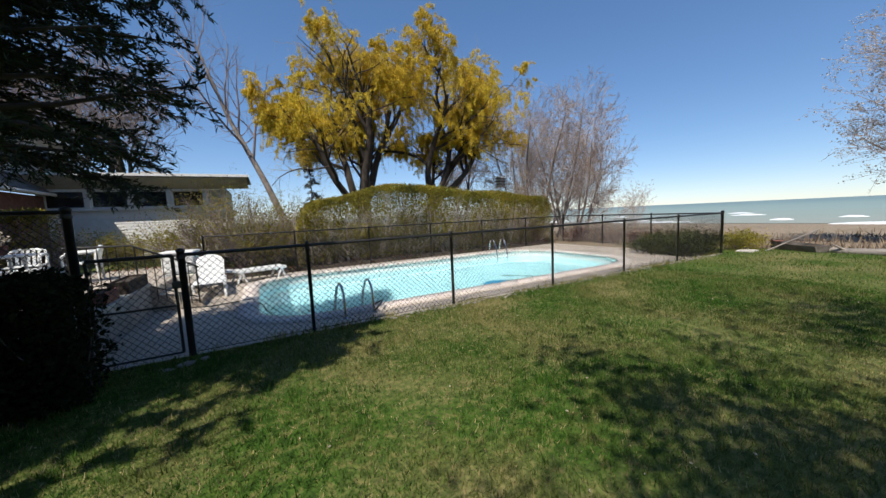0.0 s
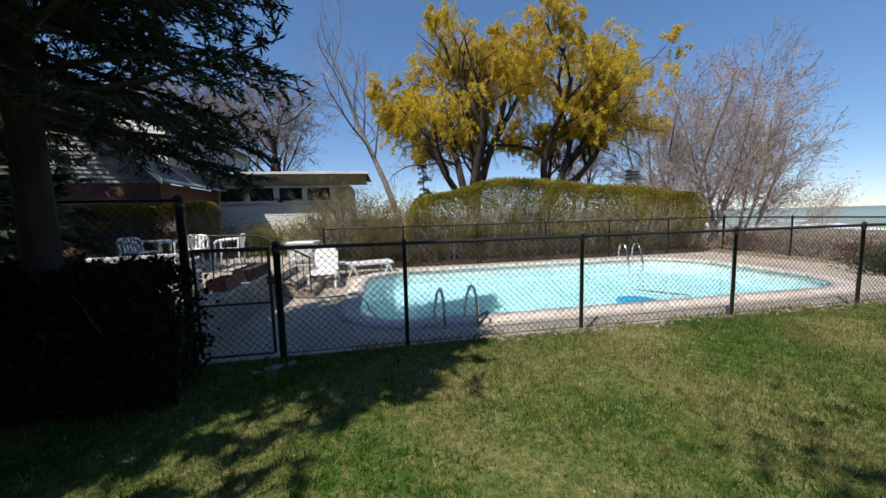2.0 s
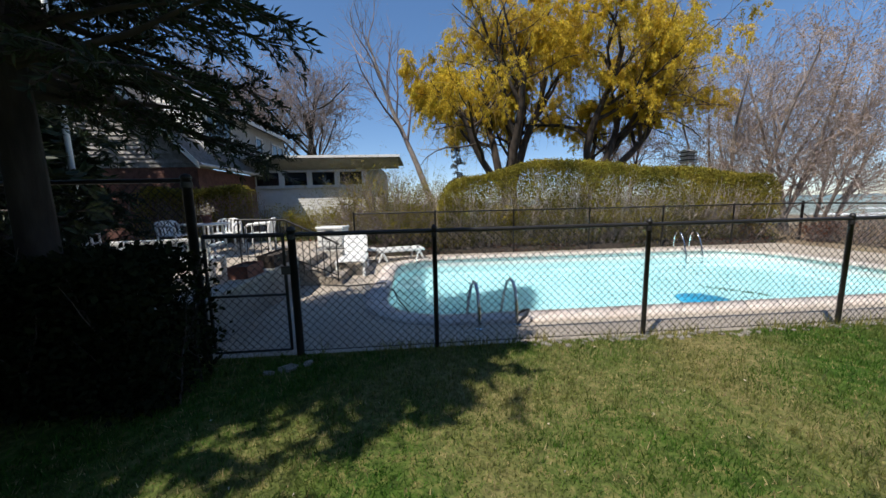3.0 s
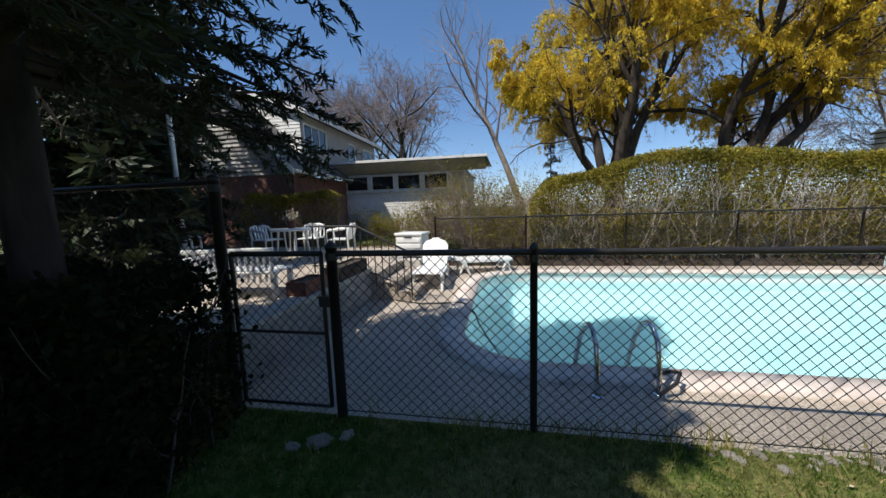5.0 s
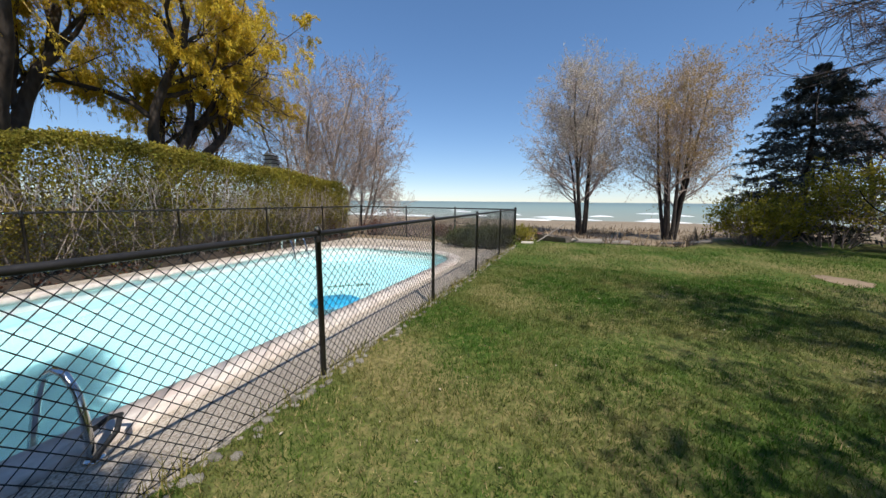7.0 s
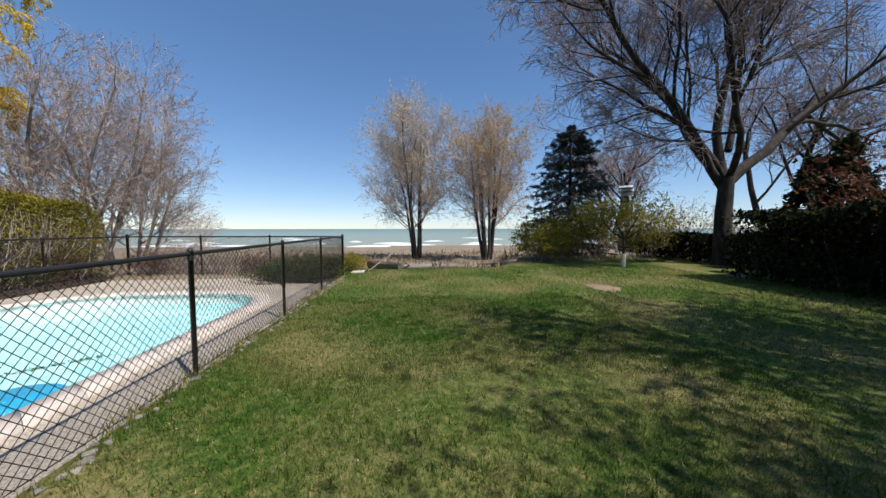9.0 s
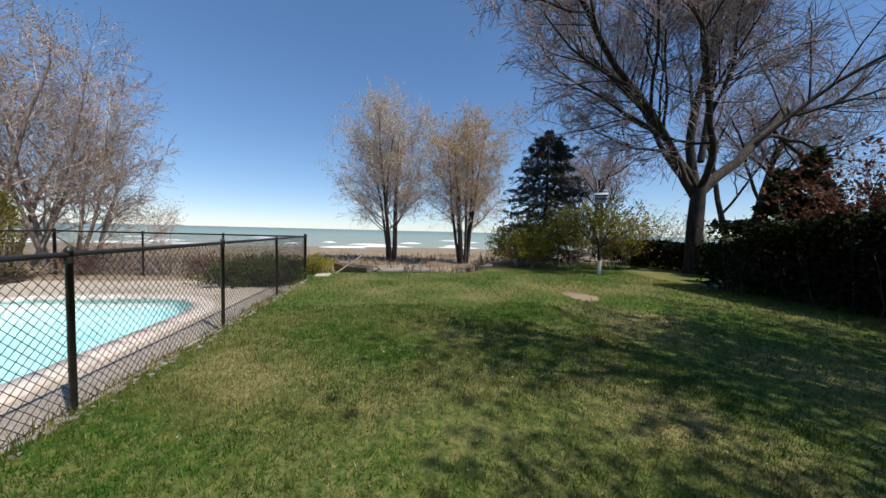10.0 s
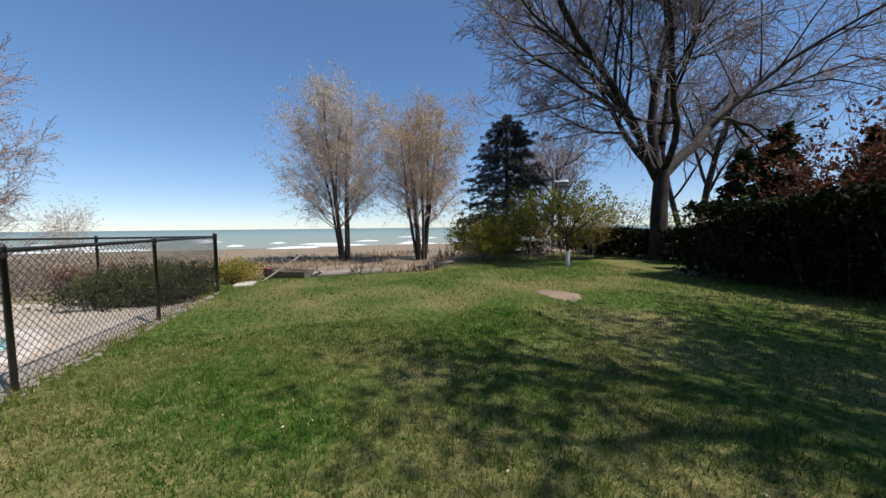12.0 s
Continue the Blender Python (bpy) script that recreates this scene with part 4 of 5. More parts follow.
def house():
    h = thing("house", "brick house with shingled gable, white dormer and flat-roofed porch", "house")
    eave_x, eave_z, ridge_x, ridge_z, y0, y1 = -6.72, 2.85, -9.7, 6.05, 7.95, 17.5
    slope = (ridge_z - eave_z) / (eave_x - ridge_x)
    wx, ex = -6.95, 2 * ridge_x + 6.95
    part("brick_wall", boxed((ex, y0 + 0.12, 0.2), (wx, y0 + 0.35, 2.75)), M["brick"], h, "dark red brick wall")
    part("brick_wall", boxed((wx - 0.22, y0 + 0.35, 0.2), (wx, y1, 2.75)), M["brick"], h)
    part("gable_siding", boards("x", y0 + 0.12, ex, wx, 2.75, 5.95, 0.14, 0.045, lambda z: (2 * ridge_x - (eave_x - (z - eave_z) / slope) + 0.1, eave_x - (z + 0.14 - eave_z) / slope - 0.1)),
         M["gable_shingle"], h, "weathered grey gable shingles")
    part("gable_wall", quad_sheet("g", [(ex, y0 + 0.13, 2.75), (wx, y0 + 0.13, 2.75), (ridge_x + 0.05, y0 + 0.13, 5.85), (ridge_x - 0.05, y0 + 0.13, 5.85)], M["grey_siding"]), M["grey_siding"], h)
    far_x = 2 * ridge_x - eave_x
    part("roof", quad_sheet("r", [(eave_x, y0 - 0.2, eave_z), (eave_x, y1, eave_z), (ridge_x, y1, ridge_z), (ridge_x, y0 - 0.2, ridge_z)], M["roofing"], 0.14), M["roofing"], h, "grey shingle roof")
    part("roof", quad_sheet("r", [(ridge_x, y0 - 0.2, ridge_z), (ridge_x, y1, ridge_z), (far_x, y1, eave_z), (far_x, y0 - 0.2, eave_z)], M["roofing"], 0.14), M["roofing"], h)
    # white rake boards and gutter
    for a, b in (((eave_x + 0.03, eave_z - 0.02), (ridge_x, ridge_z + 0.02)), ((far_x - 0.03, eave_z - 0.02), (ridge_x, ridge_z + 0.02))):
        part("rake_board", quad_sheet("k", [(a[0], y0 - 0.235, a[1] - 0.16), (a[0], y0 - 0.235, a[1] + 0.03), (b[0], y0 - 0.235, b[1] + 0.03), (b[0], y0 - 0.235, b[1] - 0.16)], M["white_paint"], 0.03), M["white_paint"], h)
    part("gutter", tubes("gutter", [([(eave_x + 0.05, y0 - 0.2, eave_z - 0.05), (eave_x + 0.05, 12.0, eave_z - 0.05)], 0.055, 8)], M["white_paint"]), parent=h)
    # dormer
    dx, d0, d1, dt = -7.3, 9.25, 16.4, 5.0
    part("dormer_wall", boxed((dx - 0.15, d0, 3.0), (dx, d1, dt)), M["grey_siding"], h, "grey dormer wall")
    for k in range(20):
        z = 3.0 + 0.125 * k
        lo = min(eave_x - (z - eave_z) / slope, dx - 0.02) - 0.1
        hi = dx if z < dt - 0.1 else dx - (z - dt + 0.15) * 2.6
        if hi - lo > 0.08:
            part("siding_board", boards("x", d0, lo, hi, z, z + 0.125, 0.125, 0.022), M["white_paint"], h)
    part("dormer_roof", quad_sheet("d", [(dx + 0.35, d0 - 0.2, dt + 0.02), (dx + 0.35, d1 + 0.2, dt + 0.02), (-9.7, d1 + 0.2, dt + 1.06), (-9.7, d0 - 0.2, dt + 1.06)], M["roofing"], 0.1), M["roofing"], h)
    part("dormer_fascia", quad_sheet("f", [(dx + 0.36, d0 - 0.235, dt - 0.1), (dx + 0.36, d0 - 0.235, dt + 0.06), (-9.7, d0 - 0.235, dt + 1.10), (-9.7, d0 - 0.235, dt + 0.93)], M["white_paint"], 0.03), M["white_paint"], h)
    part("dormer_fascia", boxed((dx + 0.352, d0 - 0.2, dt - 0.12), (dx + 0.38, d1 + 0.2, dt + 0.04)), M["white_paint"], h)
    window(h, "y", dx, 9.35, 11.0, 3.72, 4.72, 3)
    window(h, "y", dx, 13.0, 13.7, 3.6, 4.62, 1)
    window(h, "y", dx, 14.7, 16.2, 3.72, 4.62, 2)
    part("chimney", boxed((-10.9, 12.2, 5.0), (-10.0, 13.0, 6.85), 0.02), M["stone"], h, "tan masonry chimney")
    part("chimney_cap", boxed((-10.98, 12.12, 6.85), (-9.92, 13.08, 6.95), 0.02), M["concrete"], h)
    # sun porch
    px0, px1, py = -7.25, -1.72, 11.9
    part("porch_wall", boxed((px0, py, 2.95), (px1, py + 0.18, 3.12)), M["white_paint"], h)
    part("porch_wall", boxed((px0, py, 1.95), (px1, py + 0.18, 2.30)), M["white_paint"], h)
    part("porch_wall", boxed((-2.42, py, 2.30), (px1, py + 0.18, 2.95)), M["grey_siding"], h)
    part("porch_wall", boxed((px1 - 0.18, py + 0.18, 0.3), (px1, 16.5, 3.12)), M["grey_siding"], h)
    part("porch_wall", boxed((px0, 16.3, 0.3), (px1 - 0.18, 16.5, 3.12)), M["interior"], h)
    part("porch_floor", boxed((px0, py + 0.18, 1.85), (px1 - 0.18, 16.3, 1.95)), M["interior"], h)
    for k in range(4):
        a = -7.08 + k * 1.165
        window(h, "x", py + 0.02, a + 0.12, a + 1.165, 2.30, 2.95, 1, 0.05)
        part("porch_post", boxed((a - 0.05, py - 0.05, 2.22), (a + 0.12, py + 0.06, 2.98), 0.01), M["white_paint"], h)
    part("porch_post", boxed((-2.42, py - 0.05, 2.22), (-2.26, py + 0.06, 2.98), 0.01), M["white_paint"], h)
    part("porch_sill", boxed((px0, py - 0.09, 2.22), (px1, py + 0.02, 2.29), 0.01), M["white_paint"], h)
    part("porch_siding", boards("x", py, px0, px1, 0.3, 1.95, 0.11, 0.022), M["white_paint"], h, "white lapped boards")
    part("porch_base", boxed((px0, py + 0.003, 0.2), (px1, py + 0.18, 1.95)), M["white_paint"], h)
    part("porch_roof", quad_sheet("p", [(px0 - 0.3, py - 0.75, 3.46), (-0.78, py - 0.75, 3.46), (-0.78, 17.0, 3.72), (px0 - 0.3, 17.0, 3.72)], M["roofing"], 0.06), M["roofing"], h)
    part("porch_fascia", boxed((px0 - 0.3, py - 0.78, 3.40), (-0.76, py - 0.752, 3.50), 0.004), M["white_paint"], h, "bright white roof edge")
    part("porch_soffit", quad_sheet("s", [(px0, py - 0.70, 3.36), (px0, py - 0.02, 3.0), (-0.85, py - 0.02, 3.0), (-0.85, py - 0.70, 3.36)], M["grey_siding"], 0.05), M["grey_siding"], h)
    part("roof_box", boxed((-4.9, 14.2, 3.6), (-4.2, 14.9, 3.95), 0.02), M["stone"], h)


house()


# ---- terrace, steps and wall ----
TERRACE = 0.42


def terrace():
    t = thing("terrace", "raised sunny terrace with a grey retaining wall", "terrace", kind="structure")
    part("paving", boxed((-9.5, 0.35, 0.1), (-2.64, 7.3, TERRACE), 0.01), M["aggregate"], t, "pale aggregate paving")
    part("retaining_wall", boxed((-2.635, 0.25, -0.3), (-2.44, 3.25, 0.44), 0.012), M["concrete"], t, "grey concrete retaining wall")
    part("wall_cap", boxed((-2.70, 0.22, 0.443), (-2.41, 3.25, 0.50), 0.012), M["stone"], t, "pale stone coping")
    part("retaining_wall", boxed((-2.635, 4.75, -0.3), (-2.44, 7.3, 0.40), 0.012), M["concrete"], t)
    part("pedestal", boxed((-2.43, 4.72, -0.2), (-1.93, 5.0, 0.40), 0.015), M["stone"], t, "tan stone pier")
    s = thing("garden_steps", "three concrete garden steps up to the terrace", "steps", kind="structure")
    for k in range(3):
        part("step", boxed((-2.64, 3.26, -0.15 if k == 0 else DECK + 0.16 * k + 0.001), (-1.66 - 0.33 * k, 4.71, DECK + 0.16 * (k + 1)), 0.012), M["aggregate"], s)
    r = thing("iron_railing", "black iron handrail beside the garden steps", "railing")
    top = [(-3.5, 3.2, 1.24), (-2.62, 3.2, 1.22), (-1.78, 3.2, 0.80), (-1.66, 3.2, 0.72)]
    part("rail", tubes("rail", [(top, 0.018, 8)], M["iron"]), parent=r)
    part("rail", tubes("rail", [([(-3.5, 3.2, 0.55), (-2.62, 3.2, 0.53), (-1.72, 3.2, 0.14)], 0.012, 6)], M["iron"]), parent=r)
    for k in range(15):
        x = -3.45 + k * 0.125
        z1 = 1.23 if x < -2.62 else 1.22 - (x + 2.62) * 0.5
        z0 = 0.5 if x < -2.42 else (DECK + 0.02 if x > -1.7 else DECK + 0.16 * (3 - min(2, int((x + 2.66) / 0.33))) )
        part("baluster", tubes("baluster", [([(x, 3.2, z0 - 0.08), (x, 3.2, z1 - 0.01)], 0.008 if k % 7 else 0.014, 6)], M["iron"]), parent=r)


terrace()


# ---- furniture ----
def resin_chair():
    """A white moulded armchair: seat, slatted back with a round top, arms, four legs. Faces -y."""
    c = thing("garden_chair", "white moulded plastic armchair on the terrace", "chair", group="chairs on the terrace")
    bm = bmesh.new()
    box(bm, (-0.25, -0.24, 0.40), (0.25, 0.24, 0.43), 0.012)
    part("seat", bm, M["white_plastic"], c)
    tilt = pose(0, 0.22, 0.43, -14, 0, 0)
    fr = [(-0.26, 0, 0), (-0.28, 0, 0.2), (-0.24, 0, 0.30), (-0.12, 0, 0.34), (0.12, 0, 0.34), (0.24, 0, 0.30), (0.28, 0, 0.2), (0.26, 0, 0)]
    part("backrest", tubes("backrest", [([tuple(tilt @ Vector(p)) for p in fr], 0.026, 8)], M["white_plastic"]), parent=c)
    for k in range(5):
        x = -0.16 + 0.08 * k
        part("slat", boxed((x - 0.025, -0.006, 0.0), (x + 0.025, 0.006, 0.32), 0.004, tilt), M["white_plastic"], c)
    for s in (-1, 1):
        part("armrest", tubes("armrest", [([(s * 0.27, 0.27, 0.66), (s * 0.29, 0.05, 0.65), (s * 0.29, -0.18, 0.64), (s * 0.275, -0.26, 0.58)], [0.02, 0.03, 0.032, 0.022], 8)], M["white_plastic"]), parent=c)
        for y, top in ((-0.25, 0.60), (0.24, 0.66)):
            part("leg", tubes("leg", [([(s * 0.29, y * 1.08, 0.0), (s * 0.275, y, 0.4), (s * 0.27, y, top)], [0.018, 0.024, 0.02], 7)], M["white_plastic"]), parent=c)
    return c


chair = resin_chair()
chair.matrix_basis = pose(-4.95, 5.55, TERRACE, 0, 0, 8)
copy_thing(chair, pose(-5.9, 5.25, TERRACE, 0, 0, 75))
copy_thing(chair, pose(-3.95, 5.2, TERRACE, 0, 0, -80))
copy_thing(chair, pose(-6.6, 3.6, TERRACE, 0, 0, 120))


def table():
    t = thing("garden_table", "round white plastic garden table on the terrace", "table", (-4.9, 4.75, TERRACE))
    part("tabletop", tubes("tabletop", [([(0, 0, 0.66), (0, 0, 0.675), (0, 0, 0.70), (0, 0, 0.71)], [0.40, 0.46, 0.46, 0.01], 24)], M["white_plastic"]), parent=t)
    for k in range(4):
        a = radians(45 + 90 * k)
        part("leg", tubes("leg", [([(0.36 * math.cos(a), 0.36 * math.sin(a), 0), (0.28 * math.cos(a), 0.28 * math.sin(a), 0.67)], [0.02, 0.028], 7)], M["white_plastic"]), parent=t)
    p = thing("flower_pot", "small terracotta pot with pale dried flowers on the table", "flower pot", (-4.9, 4.75, TERRACE + 0.71))
    part("pot", tubes("pot", [([(0, 0, 0), (0, 0, 0.15), (0, 0, 0.15), (0, 0, 0.18)], [0.07, 0.10, 0.112, 0.112], 12)], M["terracotta"]), parent=p)
    rng = np.random.default_rng(8)
    tagged(part("flowers", leaves("flowers", rng.normal(size=(140, 3)) * [0.08, 0.08, 0.06] + [0, 0, 0.27], 0.05, M["silver_bud"], rng), parent=p), kind="stuff")


table()


def bench():
    b = thing("garden_bench", "white slatted garden bench with its back to the gate", "bench", (-3.62, 1.75, TERRACE), 12)
    for k in range(14):
        x = -0.5 + k * 0.077
        part("back_slat", tubes("back_slat", [([(x, -0.25, 0.20), (x, -0.235, 0.36), (x, -0.29, 0.60)], [0.014, 0.02, 0.014], 6)], M["white_plastic"]), parent=b)
    part("top_rail", boxed((-0.56, -0.315, 0.585), (0.56, -0.265, 0.645), 0.015), M["white_plastic"], b)
    part("seat", boxed((-0.56, -0.26, 0.30), (0.56, 0.24, 0.34), 0.015), M["white_plastic"], b)
    for s in (-0.53, 0.53):
        part("leg", boxed((s - 0.035, -0.31, 0), (s + 0.035, -0.24, 0.34), 0.012), M["white_plastic"], b)
        part("leg", boxed((s - 0.035, 0.17, 0), (s + 0.035, 0.24, 0.34), 0.012), M["white_plastic"], b)
        part("armrest", boxed((s - 0.04, -0.28, 0.50), (s + 0.04, 0.24, 0.54), 0.015), M["white_plastic"], b)


bench()


def lounger(at, turn, raised, label):
    """A white moulded sun lounger: slatted bed and backrest on side rails, wide legs. Foot end towards -y."""
    l = thing("sun_lounger", label, "sun lounger", at, turn, group="loungers on the deck")
    for s in (-0.29, 0.29):
        part("side_rail", boxed((s - 0.025, -0.95, 0.27), (s + 0.025, 0.30, 0.33), 0.012), M["white_plastic"], l)
        for y in (-0.8, 0.2):
            part("leg", tubes("leg", [([(s, y - 0.12, 0), (s * 0.97, y, 0.28)], [0.025, 0.035], 8)], M["white_plastic"]), parent=l)
            part("leg", tubes("leg", [([(s, y + 0.12, 0), (s * 0.97, y, 0.28)], [0.025, 0.035], 8)], M["white_plastic"]), parent=l)
    for k in range(9):
        part("slat", boxed((-0.27, -0.94 + k * 0.137, 0.325), (0.27, -0.825 + k * 0.137, 0.345), 0.006), M["white_plastic"], l)
    tilt = pose(0, 0.30, 0.32, raised, 0, 0)
    bm = bmesh.new()
    w = [(-0.28, 0.0), (0.28, 0.0), (0.29, 0.45), (0.22, 0.56), (0.10, 0.60), (0.07, 0.64), (-0.07, 0.64), (-0.10, 0.60), (-0.22, 0.56), (-0.29, 0.45)]
    f = bm.faces.new([bm.verts.new((x, y, 0)) for x, y in w])
    r = bmesh.ops.extrude_face_region(bm, geom=[f])
    bmesh.ops.translate(bm, verts=[g for g in r["geom"] if isinstance(g, bmesh.types.BMVert)], vec=(0, 0, 0.03))
    bmesh.ops.recalc_face_normals(bm, faces=bm.faces[:])
    bmesh.ops.transform(bm, matrix=tilt, verts=bm.verts[:])
    back = part("backrest", bm, M["white_plastic"], l)
    for k in range(4):
        part("rib", boxed((-0.24, 0.06 + k * 0.12, 0.03), (0.24, 0.14 + k * 0.12, 0.042), 0.005, tilt), M["white_plastic"], back)


lounger((-1.68, 4.85, DECK), 4, 58, "white plastic sun lounger with raised back beside the steps")
lounger((-0.95, 5.85, DECK), 105, 6, "white plastic sun lounger lying flat by the pool")


def storage_box():
    b = thing("storage_box", "white slatted plastic storage box by the steps", "storage box", (-2.36, 5.75, TERRACE - 0.06), -8)
    part("body", boxed((-0.33, -0.25, 0), (0.33, 0.25, 0.50), 0.015), M["white_plastic"], b)
    part("lid", boxed((-0.36, -0.28, 0.50), (0.36, 0.28, 0.56), 0.018), M["white_plastic"], b)
    for k in range(3):
        part("slat", boxed((-0.30, -0.268, 0.06 + 0.14 * k), (0.30, -0.252, 0.15 + 0.14 * k), 0.005), M["white_plastic"], b)
    part("handle", boxed((-0.1, -0.285, 0.44), (0.1, -0.27, 0.47), 0.005), M["iron"], b)


storage_box()


def planters():
    for x, y, w, d, h, mat, label in ((-2.56, 2.62, 0.26, 0.95, 0.20, "soil", "long dark planter box on the wall"), (-2.6, 1.62, 0.26, 0.5, 0.17, "terracotta", "dark red planter trough on the wall")):
        p = thing("planter_box", label, "planter", (x, y, 0.50))
        bm = bmesh.new()
        for a, b in (((-w / 2, -d / 2, 0), (w / 2, d / 2, 0.03)), ((-w / 2, -d / 2, 0.03), (-w / 2 + 0.02, d / 2, h)), ((w / 2 - 0.02, -d / 2, 0.03), (w / 2, d / 2, h)),
                     ((-w / 2 + 0.02, -d / 2, 0.03), (w / 2 - 0.02, -d / 2 + 0.02, h)), ((-w / 2 + 0.02, d / 2 - 0.02, 0.03), (w / 2 - 0.02, d / 2, h))):
            box(bm, a, b, 0.004)
        part("trough", bm, M[mat], p)
        part("soil", boxed((-w / 2 + 0.021, -d / 2 + 0.021, 0.03), (w / 2 - 0.021, d / 2 - 0.021, h - 0.03)), M["soil"], p, "dark potting soil")


planters()


# ---- pool ladders, hose, float ----
def ladder(at, turn, label, rung=0.5):
    """A steel pool ladder: two bowed rails from the deck into the water, with treads. Water lies towards +y."""
    l = thing("pool_ladder", label, "pool ladder", at, turn)
    prof = [(-0.02, -0.05), (0.0, 0.25), (0.03, 0.42), (0.10, 0.52), (0.18, 0.54), (0.27, 0.49), (0.36, 0.33), (0.45, 0.08), (0.50, -0.12), (0.52, -0.9)]
    for s in (-rung / 2, rung / 2):
        part("rail", tubes("rail", [([(s, y, z) for y, z in prof], 0.022, 10)], M["chrome"]), parent=l)
        part("flange", tubes("flange", [([(s, -0.02, 0), (s, -0.02, 0.012), (s, -0.02, 0.02)], [0.055, 0.055, 0.03], 12)], M["chrome"]), parent=l)
    for z in (-0.15, -0.42, -0.7):
        part("tread", boxed((-rung / 2, 0.47, z), (rung / 2, 0.56, z + 0.025), 0.006), M["white_plastic"], l)


ladder((0.80, 0.66, DECK), 10, "steel pool ladder with bowed handrails")
ladder((7.7, 6.05, DECK), 180, "white steel pool ladder on the far side", 0.5)


def small_pool_things():
    hose = thing("pool_hose", "thin black hose trailing over the deck into the pool", "hose")
    pts = [(-2.0, 3.22, DECK + 0.015), (-1.5, 3.05, DECK + 0.015), (-1.05, 3.12, DECK + 0.02), (-0.80, 3.0, DECK + 0.06), (-0.62, 2.9, -0.15), (-0.4, 2.5, -0.6), (-0.1, 2.0, -1.0), (0.1, 1.4, -1.15)]
    part("tube", tubes("tube", [(pts, 0.013, 7)], M["wire"]), parent=hose)
    loop = thing("hose_reel_handle", "dark curved hose end lying on the coping", "hose")
    part("tube", tubes("tube", [([(1.02, 0.62, DECK + 0.03), (1.16, 0.66, DECK + 0.12), (1.22, 0.74, DECK + 0.17), (1.20, 0.84, DECK + 0.13), (1.08, 0.88, DECK + 0.06)], 0.016, 8)], M["wire"]), parent=loop)
    disc = thing("pool_float", "round blue vinyl float in the pool", "pool float", (4.75, 1.95, -0.36))
    part("disc", tubes("disc", [([(0, 0, -0.03), (0, 0, -0.01), (0, 0, 0.015), (0, 0, 0.02)], [0.40, 0.43, 0.42, 0.01], 28)], M["blue_vinyl"]), parent=disc)
    rng = np.random.default_rng(9)
    s = rng.uniform(-1, 1, 260)
    p = np.stack([5.65 + 0.3 * s, 2.35 - 0.36 * s + rng.normal(size=260) * 0.06, np.full(260, -0.275)], -1)
    tagged(part("floating_leaves", leaves("floating_leaves", p, 0.035, M["debris"], rng, slim=0.7)), "dark leaves drifting on the pool water", "leaves", kind="stuff")


small_pool_things()


# ---- trees and shrubs round the lawn ----
def planting_bed():
    """Mulched bed under the hedge and shrubs: dark soil, russet leaf litter and low ground cover."""
    rng = np.random.default_rng(29)
    xs, ys = np.linspace(-4.4, 12.0, 83), np.linspace(6.67, 10.2, 24)
    X, Y = np.meshgrid(xs, ys, indexing="ij")
    Z = land(X, Y) + 0.03 + 0.03 * np.sin(X * 3.1 + Y * 2.3) * np.sin(X * 1.3 - Y * 4.1)
    Z[:, (0, -1)] -= 0.08
    Z[(0, -1), :] -= 0.08
    i, j = np.meshgrid(np.arange(82), np.arange(23), indexing="ij")
    a = (i * 24 + j).ravel()
    v = np.stack([X, Y, Z], -1).reshape(-1, 3)
    bed = tagged(part("planting_bed", mesh_of("planting_bed", v, np.stack([a, a + 24, a + 25, a + 1], -1), M["soil"], True)), "dark mulched bed under the hedge and shrubs", "garden bed", kind="structure")
    for name, n, mat, size, hi, cut in (("leaf_litter", 9000, M["red_leaf"], 0.075, 0.03, 0.02), ("ground_cover", 22000, M["bush_leaf"], 0.06, 0.16, -0.08)):
        x, y = rng.uniform(-4.3, 11.9, n), rng.uniform(6.7, 10.1, n)
        ok = np.array([noise.noise((p * 0.55, q * 0.9, size * 90)) for p, q in zip(x, y)]) > cut
        x, y = x[ok], y[ok]
        p = np.stack([x, y, land(x, y) + 0.05 + rng.uniform(0, hi, len(x))], -1)
        tagged(part(name, leaves(name, p, size, mat, rng, slim=0.6), parent=bed), kind="stuff")


